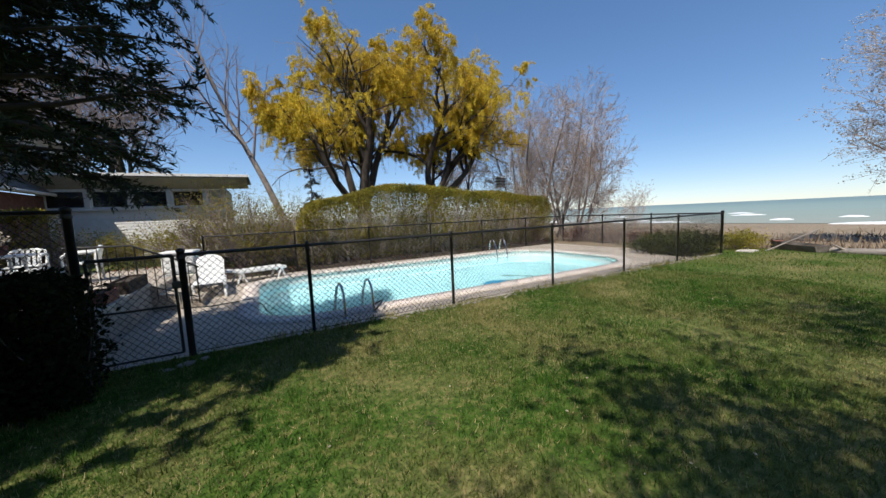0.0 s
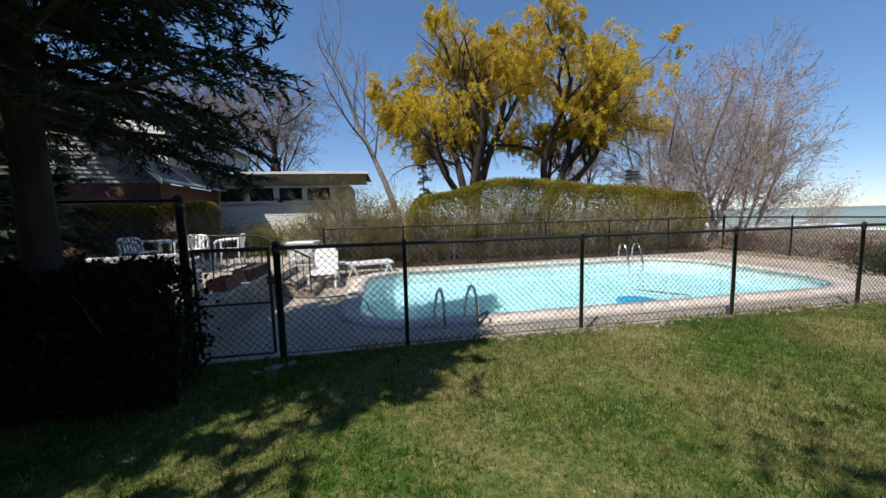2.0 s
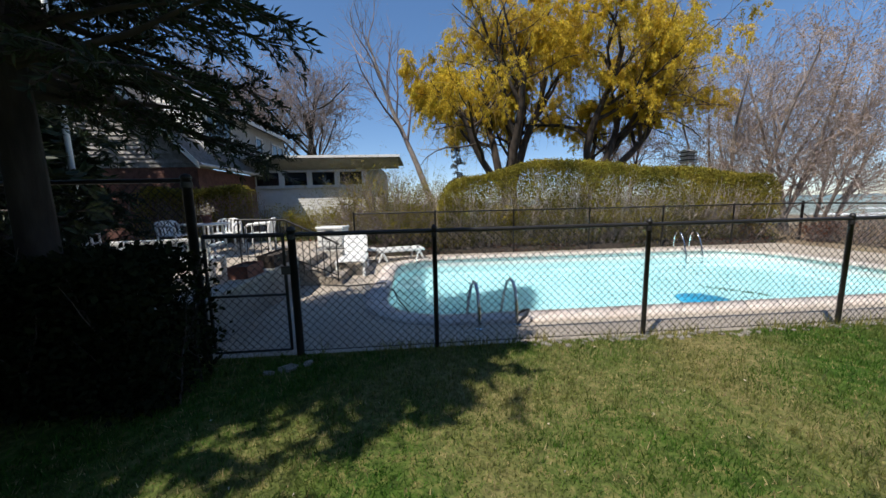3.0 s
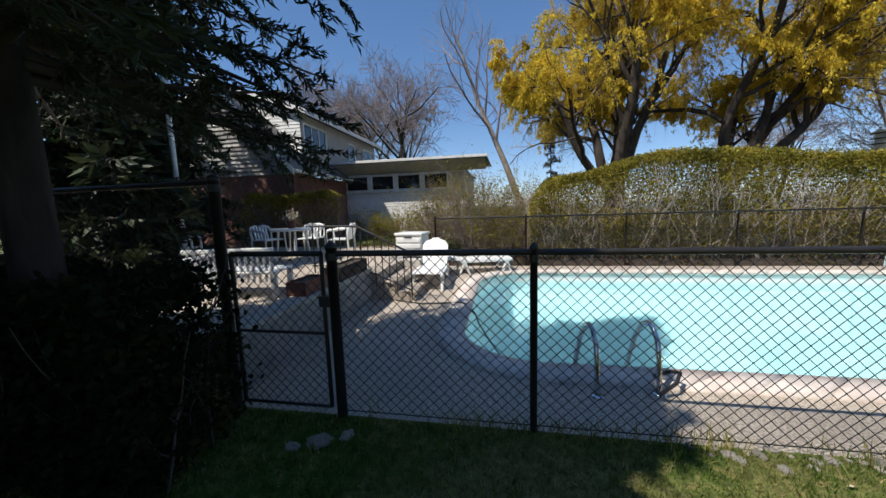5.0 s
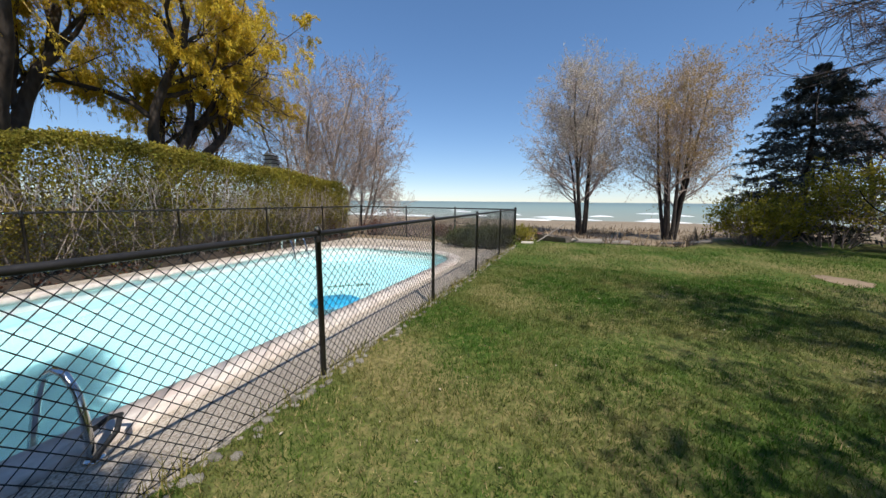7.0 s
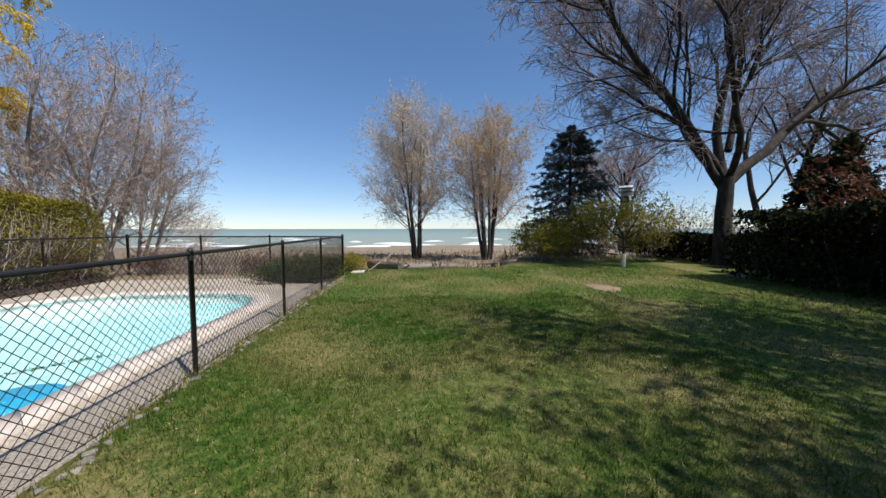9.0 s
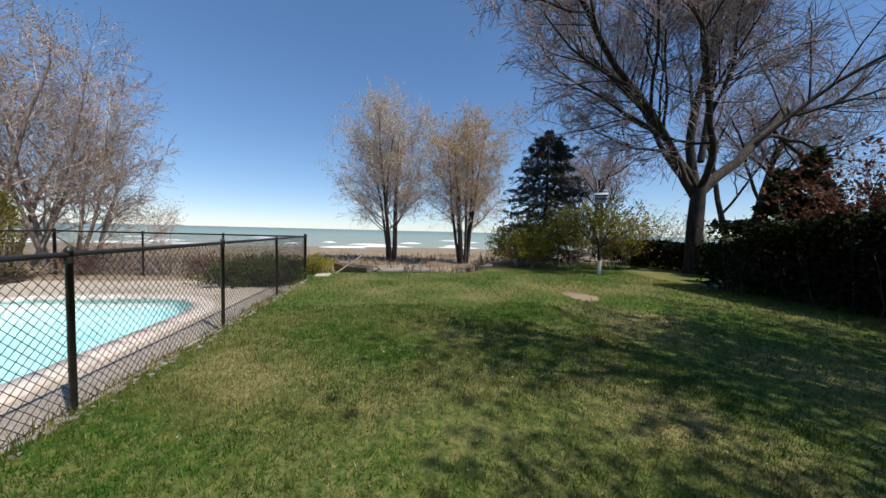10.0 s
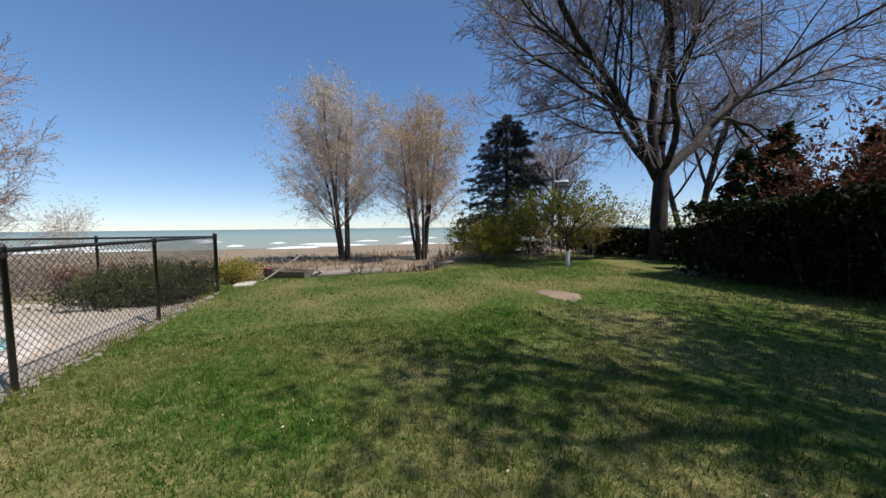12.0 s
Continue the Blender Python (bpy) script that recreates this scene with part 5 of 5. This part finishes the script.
def lawn_edge():
    bare = tree("bare_tree", "bare grey-branched tree behind the hedge", "tree", (25.5, -18.5, -0.3), [((0, 0, 0), (-0.1, 0.1, 1), 6.0, 0.19), ((0.5, 0.2, 0), (0.25, -0.1, 1), 6.5, 0.16)],
                [dict(BARE[0], shoots=6), BARE[1], BARE[2], dict(BARE[3], shoots=4, segs=3), dict(BARE[4], segs=2)], 51, M["bark"], M["twig"], None, heavy=2, least=0.009, group="bare trees beyond the garden")
    for x, y, s, a in ((19, -24, 1.25, 40), (10, -26, 1.3, 160), (36, -23, 1.2, 250), (-13.5, 33, 1.8, 20), (-9.8, 32, 1.7, 130), (-20, 34, 1.8, 220), (17, 24, 0.9, 300)):
        copy_thing(bare, pose(x, y, 0, 0, 0, a) @ Matrix.Scale(s, 4))
    # out past the walker's shoulder: the tree whose limbs dapple the lawn
    shade = tree("shade_tree", "unseen bare spreading tree that dapples the lawn", "tree", (-0.9, -11.1, 0),
         [((0, 0, -0.1), (0.03, 0.0, 1), 3.6, 0.28), ((0, 0, 3.0), (-0.5, 0.3, 1), 4.8, 0.16), ((0, 0, 3.2), (0.5, 0.35, 1), 5.2, 0.18), ((0, 0, 3.3), (0.1, -0.5, 1), 4.8, 0.16), ((0, 0, 3.3), (0.6, -0.2, 1), 5.0, 0.16)],
         [dict(BARE[0], shoots=7, segs=7)] + BARE[1:3] + [dict(segs=3, bend=0.18, taper=0.4, sides=3)], 52, M["bark"], M["dark_twig"], M["bud"], 0.18, 2, 2, scatter=0.25)
    # Smaller unseen copy, added only to widen the dappled shade on the near lawn.
    copy_thing(shade, pose(-1.3, -9.0, 0, 0, 0, 125) @ Matrix.Scale(0.75, 4))
    # Out of view: a fir added only to throw shade on the lawn's left.
    conifer("fir_tree", "unseen dark fir added to shade the left of the lawn", (-5.4, -2.8, 0), 9.4, 2.8, 43, M["needle"], low=0.3, whorls=22, per=13, tuft=22, needle=0.26, slim=0.35, spray=10)
    # Another unseen fir; its high crown is set to shade the fence strip.
    conifer("fir_tree", "unseen tall high-crowned fir added to shade the lawn by the gate", (-3.2, -2.3, 0), 8.2, 1.7, 48, M["needle"], low=4.8, whorls=11, per=11, tuft=20, needle=0.2, slim=0.3, spray=10)
    conifer("fir_tree", "dark dense fir beside the terrace", (-8.2, 4.4, 0.3), 7.6, 2.3, 49, M["needle"], low=0.2, whorls=17, per=10, tuft=18, needle=0.18, slim=0.22, spray=8)
    conifer("fir_tree", "tall dark fir shading the house gable", (-10.4, 5.4, 0), 11.0, 3.2, 47, M["needle"], low=1.2, whorls=17, per=10, tuft=20, needle=0.22, slim=0.2, spray=8)
    arb = conifer("arborvitae", "dark upright evergreen behind the hedge", (9.4, -13.9, 0), 3.7, 1.3, 44, M["needle"], low=0.15, whorls=14, per=8, tuft=14, needle=0.2, slim=0.35, spray=6, trunk_r=0.08)
    copy_thing(arb, pose(10.9, -14.9, 0, 0, 0, 70) @ Matrix.Scale(0.95, 4))
    copy_thing(arb, pose(8.0, -14.8, 0, 0, 0, 150) @ Matrix.Scale(0.9, 4))
    copy_thing(arb, pose(-6.75, 2.4, 0.3, 0, 0, 30) @ Matrix.Scale(1.4, 4))
    copy_thing(arb, pose(-7.9, 3.4, 0.3, 0, 0, 200) @ Matrix.Scale(1.25, 4))
    pole = thing("garden_pole", "slim white painted pole beside the evergreens", "pole", (-6.2, 3.3, TERRACE))
    part("shaft", tubes("shaft", [([(0, 0, 0), (0, 0, 5.2), (0, 0, 5.25)], [0.045, 0.04, 0.01], 10)], M["white_paint"]), parent=pole)
    conifer("pine_tree", "tall dark pine beyond the shrubs", (4.6, -17.5, 0), 8.5, 3.2, 45, M["spruce"], low=2.0, whorls=11, per=7, tuft=22, needle=0.25, slim=0.12, spray=9, droop=0.0)
    hedge("clipped_hedge", "clipped hedge shading the lawn, its leaves coloured near black for shade", 1.0, 10.0, -12.6, -10.9, lambda x: 1.9 + 0.1 * math.sin(x * 1.3), 53, M["shaded_leaf"], M["dark_twig"], 34000, 80, 0.12, 0.3, gaps=False)
    shrub("forsythia_bush", "rounded yellow-green bush at the lawn's far edge", (15.3, -7.9, 0), 1.55, 2.3, 61, M["shrub_leaf"], M["twig"], 50, 7, 0.10, 0.55)
    for x, y, hh, w, seed, lf in ((15.8, -10.2, 2.6, 2.2, 62, "shrub_leaf"), (14.8, -11.9, 2.6, 2.4, 63, "hedge_leaf"), (17.3, -9.6, 2.6, 2.0, 64, "hedge_leaf")):
        shrub("ornamental_tree", "small yellow-green spring tree on slim trunks", (x, y, 0), hh, w, seed, M[lf], M["twig"], 14, 7, 0.10, 0.6, "tree", 12)
    crab = tree("ornamental_tree", "small golden-green tree with a white guard on its trunk", "tree", (12.9, -9.95, 0),
                [((0, 0, -0.05), (0.02, 0.02, 1), 1.15, 0.045, "plain")] + [((0, 0, 1.0), (math.cos(k * 1.05) * 0.75, math.sin(k * 1.05) * 0.75, 0.8), 1.5, 0.028) for k in range(6)],
                [dict(shoots=7, segs=5, bend=0.16, taper=0.3, angle=42, spread=14, ratio=0.55, thin=0.55, sides=5, lift=0.05, **{"from": 0.25}), dict(shoots=5, segs=4, bend=0.2, taper=0.3, angle=42, spread=14, ratio=0.6, thin=0.6, sides=3),
                 dict(segs=3, bend=0.2, taper=0.3, sides=3)], 70, M["bark"], M["twig"], M["shrub_leaf"], 0.085, 5, 1, scatter=0.08)
    part("trunk_guard", tubes("trunk_guard", [([(0, 0, 0.0), (0, 0, 0.5)], 0.07, 12)], M["white_paint"]), parent=crab, label="white plastic trunk guard")
    shrub("viburnum_bush", "pale silvery budding shrub over the hedge", (17.5, -16.4, 0), 3.0, 3.2, 65, M["silver_bud"], M["twig"], 26, 3, 0.08, 0.6)
    shrub("viburnum_bush", "yellow-green shrub over the hedge", (13.6, -16.4, 0), 2.6, 3.0, 66, M["hedge_leaf"], M["twig"], 26, 4, 0.10, 0.6)
    for x, y, hh, seed in ((6.6, -14.0, 3.7, 67), (4.6, -13.8, 3.8, 68), (7.7, -13.7, 3.4, 69)):
        shrub("barberry_bush", "dark rusty-leaved shrub above the hedge", (x, y, 0), hh, 2.6, seed, M["red_leaf"], M["dark_twig"], 34, 9, 0.11, 0.55)
    # bushes inside and outside the pool corner
    for x, y, hh, w, seed in ((10.85, 0.85, 0.62, 0.8, 71), (10.9, 1.75, 0.72, 1.0, 72), (11.45, 1.35, 0.8, 0.9, 73), (11.3, 0.55, 0.78, 0.8, 75)):
        shrub("corner_bush", "low dark-green bush in the pool deck's corner", (x, y, DECK - 0.03), hh, w, seed, M["bush_leaf"], M["dark_twig"], 26, 7, 0.065, 0.75)
    shrub("corner_bush", "low olive bush outside the fence corner", (12.9, 0.15, 0), 0.62, 1.3, 74, M["shrub_leaf"], M["twig"], 40, 6, 0.05, 0.7)
    for x, y, hh, w, seed in ((-0.9, 8.1, 2.2, 1.8, 75), (0.15, 8.3, 2.0, 1.6, 76), (-2.5, 9.3, 2.2, 1.9, 77), (-1.3, 9.6, 3.0, 2.4, 78), (0.9, 10.5, 2.4, 2.0, 79), (-0.3, 7.7, 1.3, 1.3, 86)):
        shrub("loose_shrub", "loose brown shrub just coming into leaf", (x, y, 0), hh, w, seed, M["hedge_leaf"], M["twig"], 42, 5, 0.055, 0.55)
    for x, y, seed in ((-4.4, 10.6, 80), (-3.3, 10.2, 81), (-5.6, 10.7, 82)):
        shrub("loose_shrub", "yellow-green shrub against the porch wall", (x, y, 0.2), 1.25, 1.3, seed, M["shrub_leaf"], M["twig"], 26, 5, 0.06, 0.6)
    planting_bed()
    for x, y, hh, w, seed in ((12.55, 6.2, 0.9, 1.1, 87), (11.0, 7.3, 0.9, 1.2, 88), (12.7, 3.0, 0.7, 1.1, 89)):
        shrub("russet_bush", "low russet-brown bush along the fence", (x, y, -0.05), hh, w, seed, M["red_leaf"], M["twig"], 30, 3, 0.05, 0.7)
    shrub("bare_bush", "bare brown bush by the beach fence", (12.9, 4.2, -0.1), 1.0, 1.5, 83, None, M["twig"], 34, 1, 0.05, 0.6)
    shrub("bare_bush", "bare brown bush by the beach fence", (13.2, 5.9, -0.2), 1.3, 1.6, 84, M["bud"], M["twig"], 34, 1, 0.05, 0.6)
    shrub("far_sapling", "small hazy sapling far down the beach", (62, 34, -2.4), 7.5, 4.6, 85, M["silver_bud"], M["pale_twig"], 24, 3, 0.2, 0.35, "tree")
    conifer("young_spruce", "small dark spruce behind the hedge", (2.3, 16.5, 0), 4.6, 1.1, 46, M["spruce"], low=0.5, whorls=12, per=6, tuft=10, needle=0.14, slim=0.16, spray=5, trunk_r=0.06)


lawn_edge()


def bank():
    rng = np.random.default_rng(91)
    n = 26000
    x, y = 13.6 + 40 * rng.beta(1.1, 2.6, n), rng.uniform(-24, 26, n)
    x = x + 5.0 * smooth_step(-5, -8, y)
    m = np.array([noise.noise((a * 0.16, b * 0.16, 3)) for a, b in zip(x, y)]) > -0.02
    x, y = x[m], y[m]
    z = land(x, y)
    hgt = rng.uniform(0.15, 0.55, len(x))[:, None]
    base = np.stack([x, y, z], -1)
    d = rng.normal(size=(len(x), 3)) * 0.45 + [0, 0, 1]
    side = np.cross(d, rng.normal(size=(len(x), 3)))
    side /= np.linalg.norm(side, axis=1, keepdims=True)
    w = 0.02 + 0.0006 * x[:, None]
    v = np.stack([base - side * w, base + side * w, base + d * hgt], 1).reshape(-1, 3)
    tagged(part("dune_brush", mesh_of("dune_brush", v, np.arange(len(v)).reshape(-1, 3), M["brush"])), "dry brown dune grass and brush on the bank", "brush", kind="stuff")
    for k, (bx, by, hh, w2) in enumerate(((20, -6, 0.9, 3.0), (23, 3.5, 0.8, 3.4), (26, -9, 1.0, 3.6), (30, 5, 0.9, 4), (22, 8.5, 1.2, 3), (29, -4.5, 0.8, 3.5), (18.5, -4.2, 0.7, 2.2))):
        shrub("dune_bush", "low bare purplish-brown bush on the bank", (bx, by, float(land(bx, by))), hh, w2, 100 + k, None, M["twig"], 44, 1, 0.05, 0.8, group="bushes on the bank")
    logs = [((13.5, -2.0, -0.05), 78, 1.7, 0.12, "grey driftwood log at the lawn's edge"), ((13.9, -2.9, -0.1), 95, 1.8, 0.11, "grey driftwood log at the lawn's edge"), ((15.2, -5.8, 0.0), 84, 1.6, 0.07, "pale driftwood branch on the grass")]
    for at, turn, L, r, label in logs:
        g = thing("driftwood_log", label, "log", at, turn, group="driftwood")
        p, rad = branch(np.random.default_rng(int(L * 100)), (-L / 2, 0, r * 0.8), (1, 0, 0), L, r, r * 0.6, 7, 0.05, 0.0)
        part("log", tubes("log", [(p, rad, 9)], M["old_wood"]), parent=g)
        q, rad = branch(np.random.default_rng(7), p[3], (0.5, 0.6, 0.6), L * 0.25, r * 0.4, r * 0.1, 4, 0.1, 0.0)
        part("stub", tubes("stub", [(q, rad, 6)], M["old_wood"]), parent=g)
    b = thing("rowing_boat", "small weathered boat with a rusty red bow on the bank", "boat", (13.5, -1.05, -0.12), 62)
    bm = bmesh.new()
    st = [(-0.75, 0.26, 0.0), (-0.3, 0.34, 0.0), (0.25, 0.30, 0.02), (0.7, 0.06, 0.10)]
    rows = [[bm.verts.new(p) for p in ((x, -w, 0.30 + k), (x, -w * 0.7, 0.08 + k), (x, 0, k), (x, w * 0.7, 0.08 + k), (x, w, 0.30 + k))] for x, w, k in st]
    for a, c in zip(rows[:-1], rows[1:]):
        for j in range(4):
            bm.faces.new([a[j], c[j], c[j + 1], a[j + 1]])
    bm.faces.new(rows[0])
    bmesh.ops.solidify(bm, geom=bm.faces[:], thickness=0.025)
    part("hull", bm, M["old_wood"], b)
    part("seat", boxed((-0.35, -0.27, 0.2), (-0.1, 0.27, 0.23), 0.006), M["terracotta"], b)
    part("bow", boxed((0.45, -0.12, 0.33), (0.72, 0.12, 0.36), 0.01), M["terracotta"], b, "rusty red bow plate")
    p = thing("leaning_pole", "thin grey pole leaning at the head of the beach path", "pole", (12.75, -0.55, 0))
    part("shaft", tubes("shaft", [([(0, 0, -0.05), (0.9, -0.95, 0.62)], 0.02, 7)], M["old_wood"]), parent=p)
    s = thing("stepping_stone", "pale flat stone slab at the fence corner", "stone", (12.35, -0.33, 0))
    part("slab", boxed((-0.25, -0.2, -0.05), (0.25, 0.2, 0.045), 0.02), M["stone"], s)


bank()


def bird_house(at, turn, h, storeys, label):
    b = thing("bird_house", label, "bird house", at, turn)
    part("pole", tubes("pole", [([(0, 0, -0.2), (0, 0, h)], 0.03, 8)], M["old_wood"]), parent=b)
    for k in range(storeys):
        z = h + k * 0.2
        part("storey", boxed((-0.24, -0.2, z), (0.24, 0.2, z + 0.16), 0.008), M["white_paint"], b, "white bird-house storey")
        part("ledge", boxed((-0.32, -0.27, z + 0.16), (0.32, 0.27, z + 0.2), 0.006), M["iron"], b)
        for x in (-0.14, 0.0, 0.14):
            part("entrance", tubes("entrance", [([(x, -0.199, z + 0.08), (x, -0.206, z + 0.08)], [0.028, 0.028], 10), ([(x, -0.206, z + 0.08), (x, -0.2065, z + 0.08)], [0.028, 0.001], 10)], M["iron"]), parent=b)
    z = h + storeys * 0.2
    bm = bmesh.new()
    vs = [bm.verts.new(p) for p in ((-0.34, -0.29, z), (0.34, -0.29, z), (0.34, 0.29, z), (-0.34, 0.29, z), (-0.34, 0, z + 0.14), (0.34, 0, z + 0.14))]
    for f in ((0, 1, 5, 4), (2, 3, 4, 5), (0, 4, 3), (1, 2, 5), (3, 2, 1, 0)):
        bm.faces.new([vs[k] for k in f])
    part("roof", bm, M["white_paint"], b)
    return b


bird_house((18.4, -13.6, 0), 55, 3.2, 2, "white bird house on a tall pole above the shrubs")
bird_house((14.4, 14.0, -0.1), 15, 3.35, 3, "white bird house on a tall pole behind the hedge")


# ---- stones, edging, grass ----
def edging():
    e = thing("stone_edging", "row of small pale stones along the foot of the fence", "edging", kind="structure")
    rng = np.random.default_rng(15)
    shapes = []
    for k in range(6):
        bm = bmesh.new()
        bmesh.ops.create_icosphere(bm, subdivisions=1, radius=1.0)
        for v in bm.verts:
            v.co *= 1 + rng.normal() * 0.12
            v.co.z *= 0.6
        me = bpy.data.meshes.new("stone")
        bm.to_mesh(me)
        bm.free()
        me.materials.append(M["gravel"])
        shapes.append(me)
    for k in range(190):
        x = 0.9 + 10.6 * (k + rng.uniform(0, 1)) / 190
        ob = part("stone", shapes[k % 6], parent=e)
        s = rng.uniform(0.014, 0.042)
        ob.matrix_basis = pose(x, -0.06 + rng.normal() * 0.04, 0.004, 0, 0, rng.uniform(0, 360)) @ Matrix.Diagonal((s * rng.uniform(0.9, 1.6), s, s, 1))
    for x, y, s, t in ((-1.38, -0.30, 0.075, 20), (-1.22, -0.22, 0.05, 80), (-1.52, -0.36, 0.045, 150), (10.15, -11.6, 0.13, 30), (9.95, -11.75, 0.16, 100)):
        r = thing("garden_rock", "pale garden rock on the grass", "rock", (x, y, 0.0), t)
        ob = part("rock", shapes[int(t) % 6], parent=r)
        ob.matrix_basis = Matrix.Diagonal((s * 1.4, s, s, 1))

    n = 5200
    x = rng.uniform(-1.2, 11.5, n)
    ok = np.array([noise.noise((a * 1.7, 0.0, 5)) for a in x]) > rng.normal(size=n) * 0.15 - 0.05
    x = x[ok]
    m = len(x)
    base = np.stack([x, -0.02 + rng.normal(size=m) * 0.06, np.zeros(m)], -1)
    a = rng.uniform(0, 2 * np.pi, m)
    side = np.stack([np.cos(a), np.sin(a), np.zeros(m)], -1) * 0.004
    tip = (rng.normal(size=(m, 3)) * 0.45 + [0, 0, 1]) * rng.uniform(0.03, 0.11, (m, 1))
    v = np.stack([base - side, base + side, base + tip], 1).reshape(-1, 3)
    tagged(part("fence_weeds", mesh_of("fence_weeds", v, np.arange(3 * m).reshape(-1, 3), M["weed"])), "uncut yellow-green grass along the fence foot", "grass", kind="stuff")


edging()


def grass():
    """Turf blades: dense along the walked strip, sparser and coarser towards the edges."""
    rng = np.random.default_rng(17)
    for name, n, x0, x1, y0, y1, hgt, wid, mat in (("near_grass", 380000, -2.6, 8.2, -5.6, -0.02, 0.028, 0.0026, "grass"), ("lawn_grass", 170000, -3.0, 13.6, -11.4, -0.02, 0.036, 0.005, "grass"), ("dry_grass", 105000, -2.6, 9.0, -7.0, -0.02, 0.028, 0.0032, "dry_grass")):
        x, y = rng.uniform(x0, x1, n), rng.uniform(y0, y1, n)
        bald = np.array([noise.noise((a * 0.9, b * 0.9, 7)) for a, b in zip(x[::1], y[::1])])
        tuft = np.array([noise.noise((a * 6.5, b * 6.5, 2)) + 0.7 * noise.noise((a * 17, b * 17, 4)) for a, b in zip(x, y)])
        keep = rng.uniform(0, 1, n) < 0.85 - 0.9 * np.clip(bald, 0, 0.6) - 0.5 * np.clip(-tuft, -0.3, 0.8)
        if mat == "dry_grass":
            keep = (tuft < 0.05) & (rng.uniform(0, 1, n) < (0.8 + 0.6 * bald) * (1 - 0.65 * smooth_step(1.0, 4, x)))
        keep &= ((x - 8.8) / 0.45) ** 2 + ((y + 6.75) / 0.3) ** 2 > 1
        x, y, bald, tuft = x[keep], y[keep], bald[keep], tuft[keep]
        m = len(x)
        base = np.stack([x, y, land(x, y)], -1)
        a = rng.uniform(0, 2 * np.pi, m)
        side = np.stack([np.cos(a), np.sin(a), np.zeros(m)], -1) * (wid * rng.uniform(0.6, 1.3, m))[:, None]
        tip = rng.normal(size=(m, 3)) * 0.5 + [0, 0, 1]
        tip *= (hgt * rng.uniform(0.5, 1.4, m) * (1 - 0.45 * np.clip(bald, 0, 1)) * (1 + 0.5 * np.clip(tuft, -0.5, 0.6)))[:, None]
        v = np.stack([base - side, base + side, base + tip], 1).reshape(-1, 3)
        tagged(part(name, mesh_of(name, v, np.arange(len(v)).reshape(-1, 3), M[mat])), "straw-coloured dry blades through the lawn" if mat == "dry_grass" else "short green lawn grass with dry blades", "grass", kind="stuff")


grass()


def lawn_litter():
    """Bare earth patch and pale fallen leaves on the turf."""
    rng = np.random.default_rng(23)
    a = np.linspace(0, 2 * np.pi, 40, endpoint=False)
    r = 1 + 0.12 * np.sin(a * 3) + 0.07 * np.sin(a * 7 + 1)
    v = np.concatenate([np.stack([8.8 + 0.55 * r * np.cos(a), -6.75 + 0.34 * r * np.sin(a), np.full(40, 0.005)], -1), [[8.8, -6.75, 0.02]]])
    k = np.arange(40)
    tagged(part("earth_patch", mesh_of("earth_patch", v, np.stack([k, (k + 1) % 40, np.full(40, 40)], -1), M["brush"], True)), "bare tan earth patch in the lawn", "earth", kind="structure")
    n = 420
    p = np.stack([rng.uniform(-2, 12, n), rng.uniform(-10, -0.2, n), np.full(n, 0.022)], -1)
    d = rng.normal(size=(n, 3)) * [1, 1, 0.1]
    tagged(part("fallen_leaves", leaves("fallen_leaves", p, 0.024, M["silver_bud"], rng, d * 3, 0.5, 0.3)), "pale dry leaf scraps scattered on the lawn", "leaves", kind="stuff")


lawn_litter()
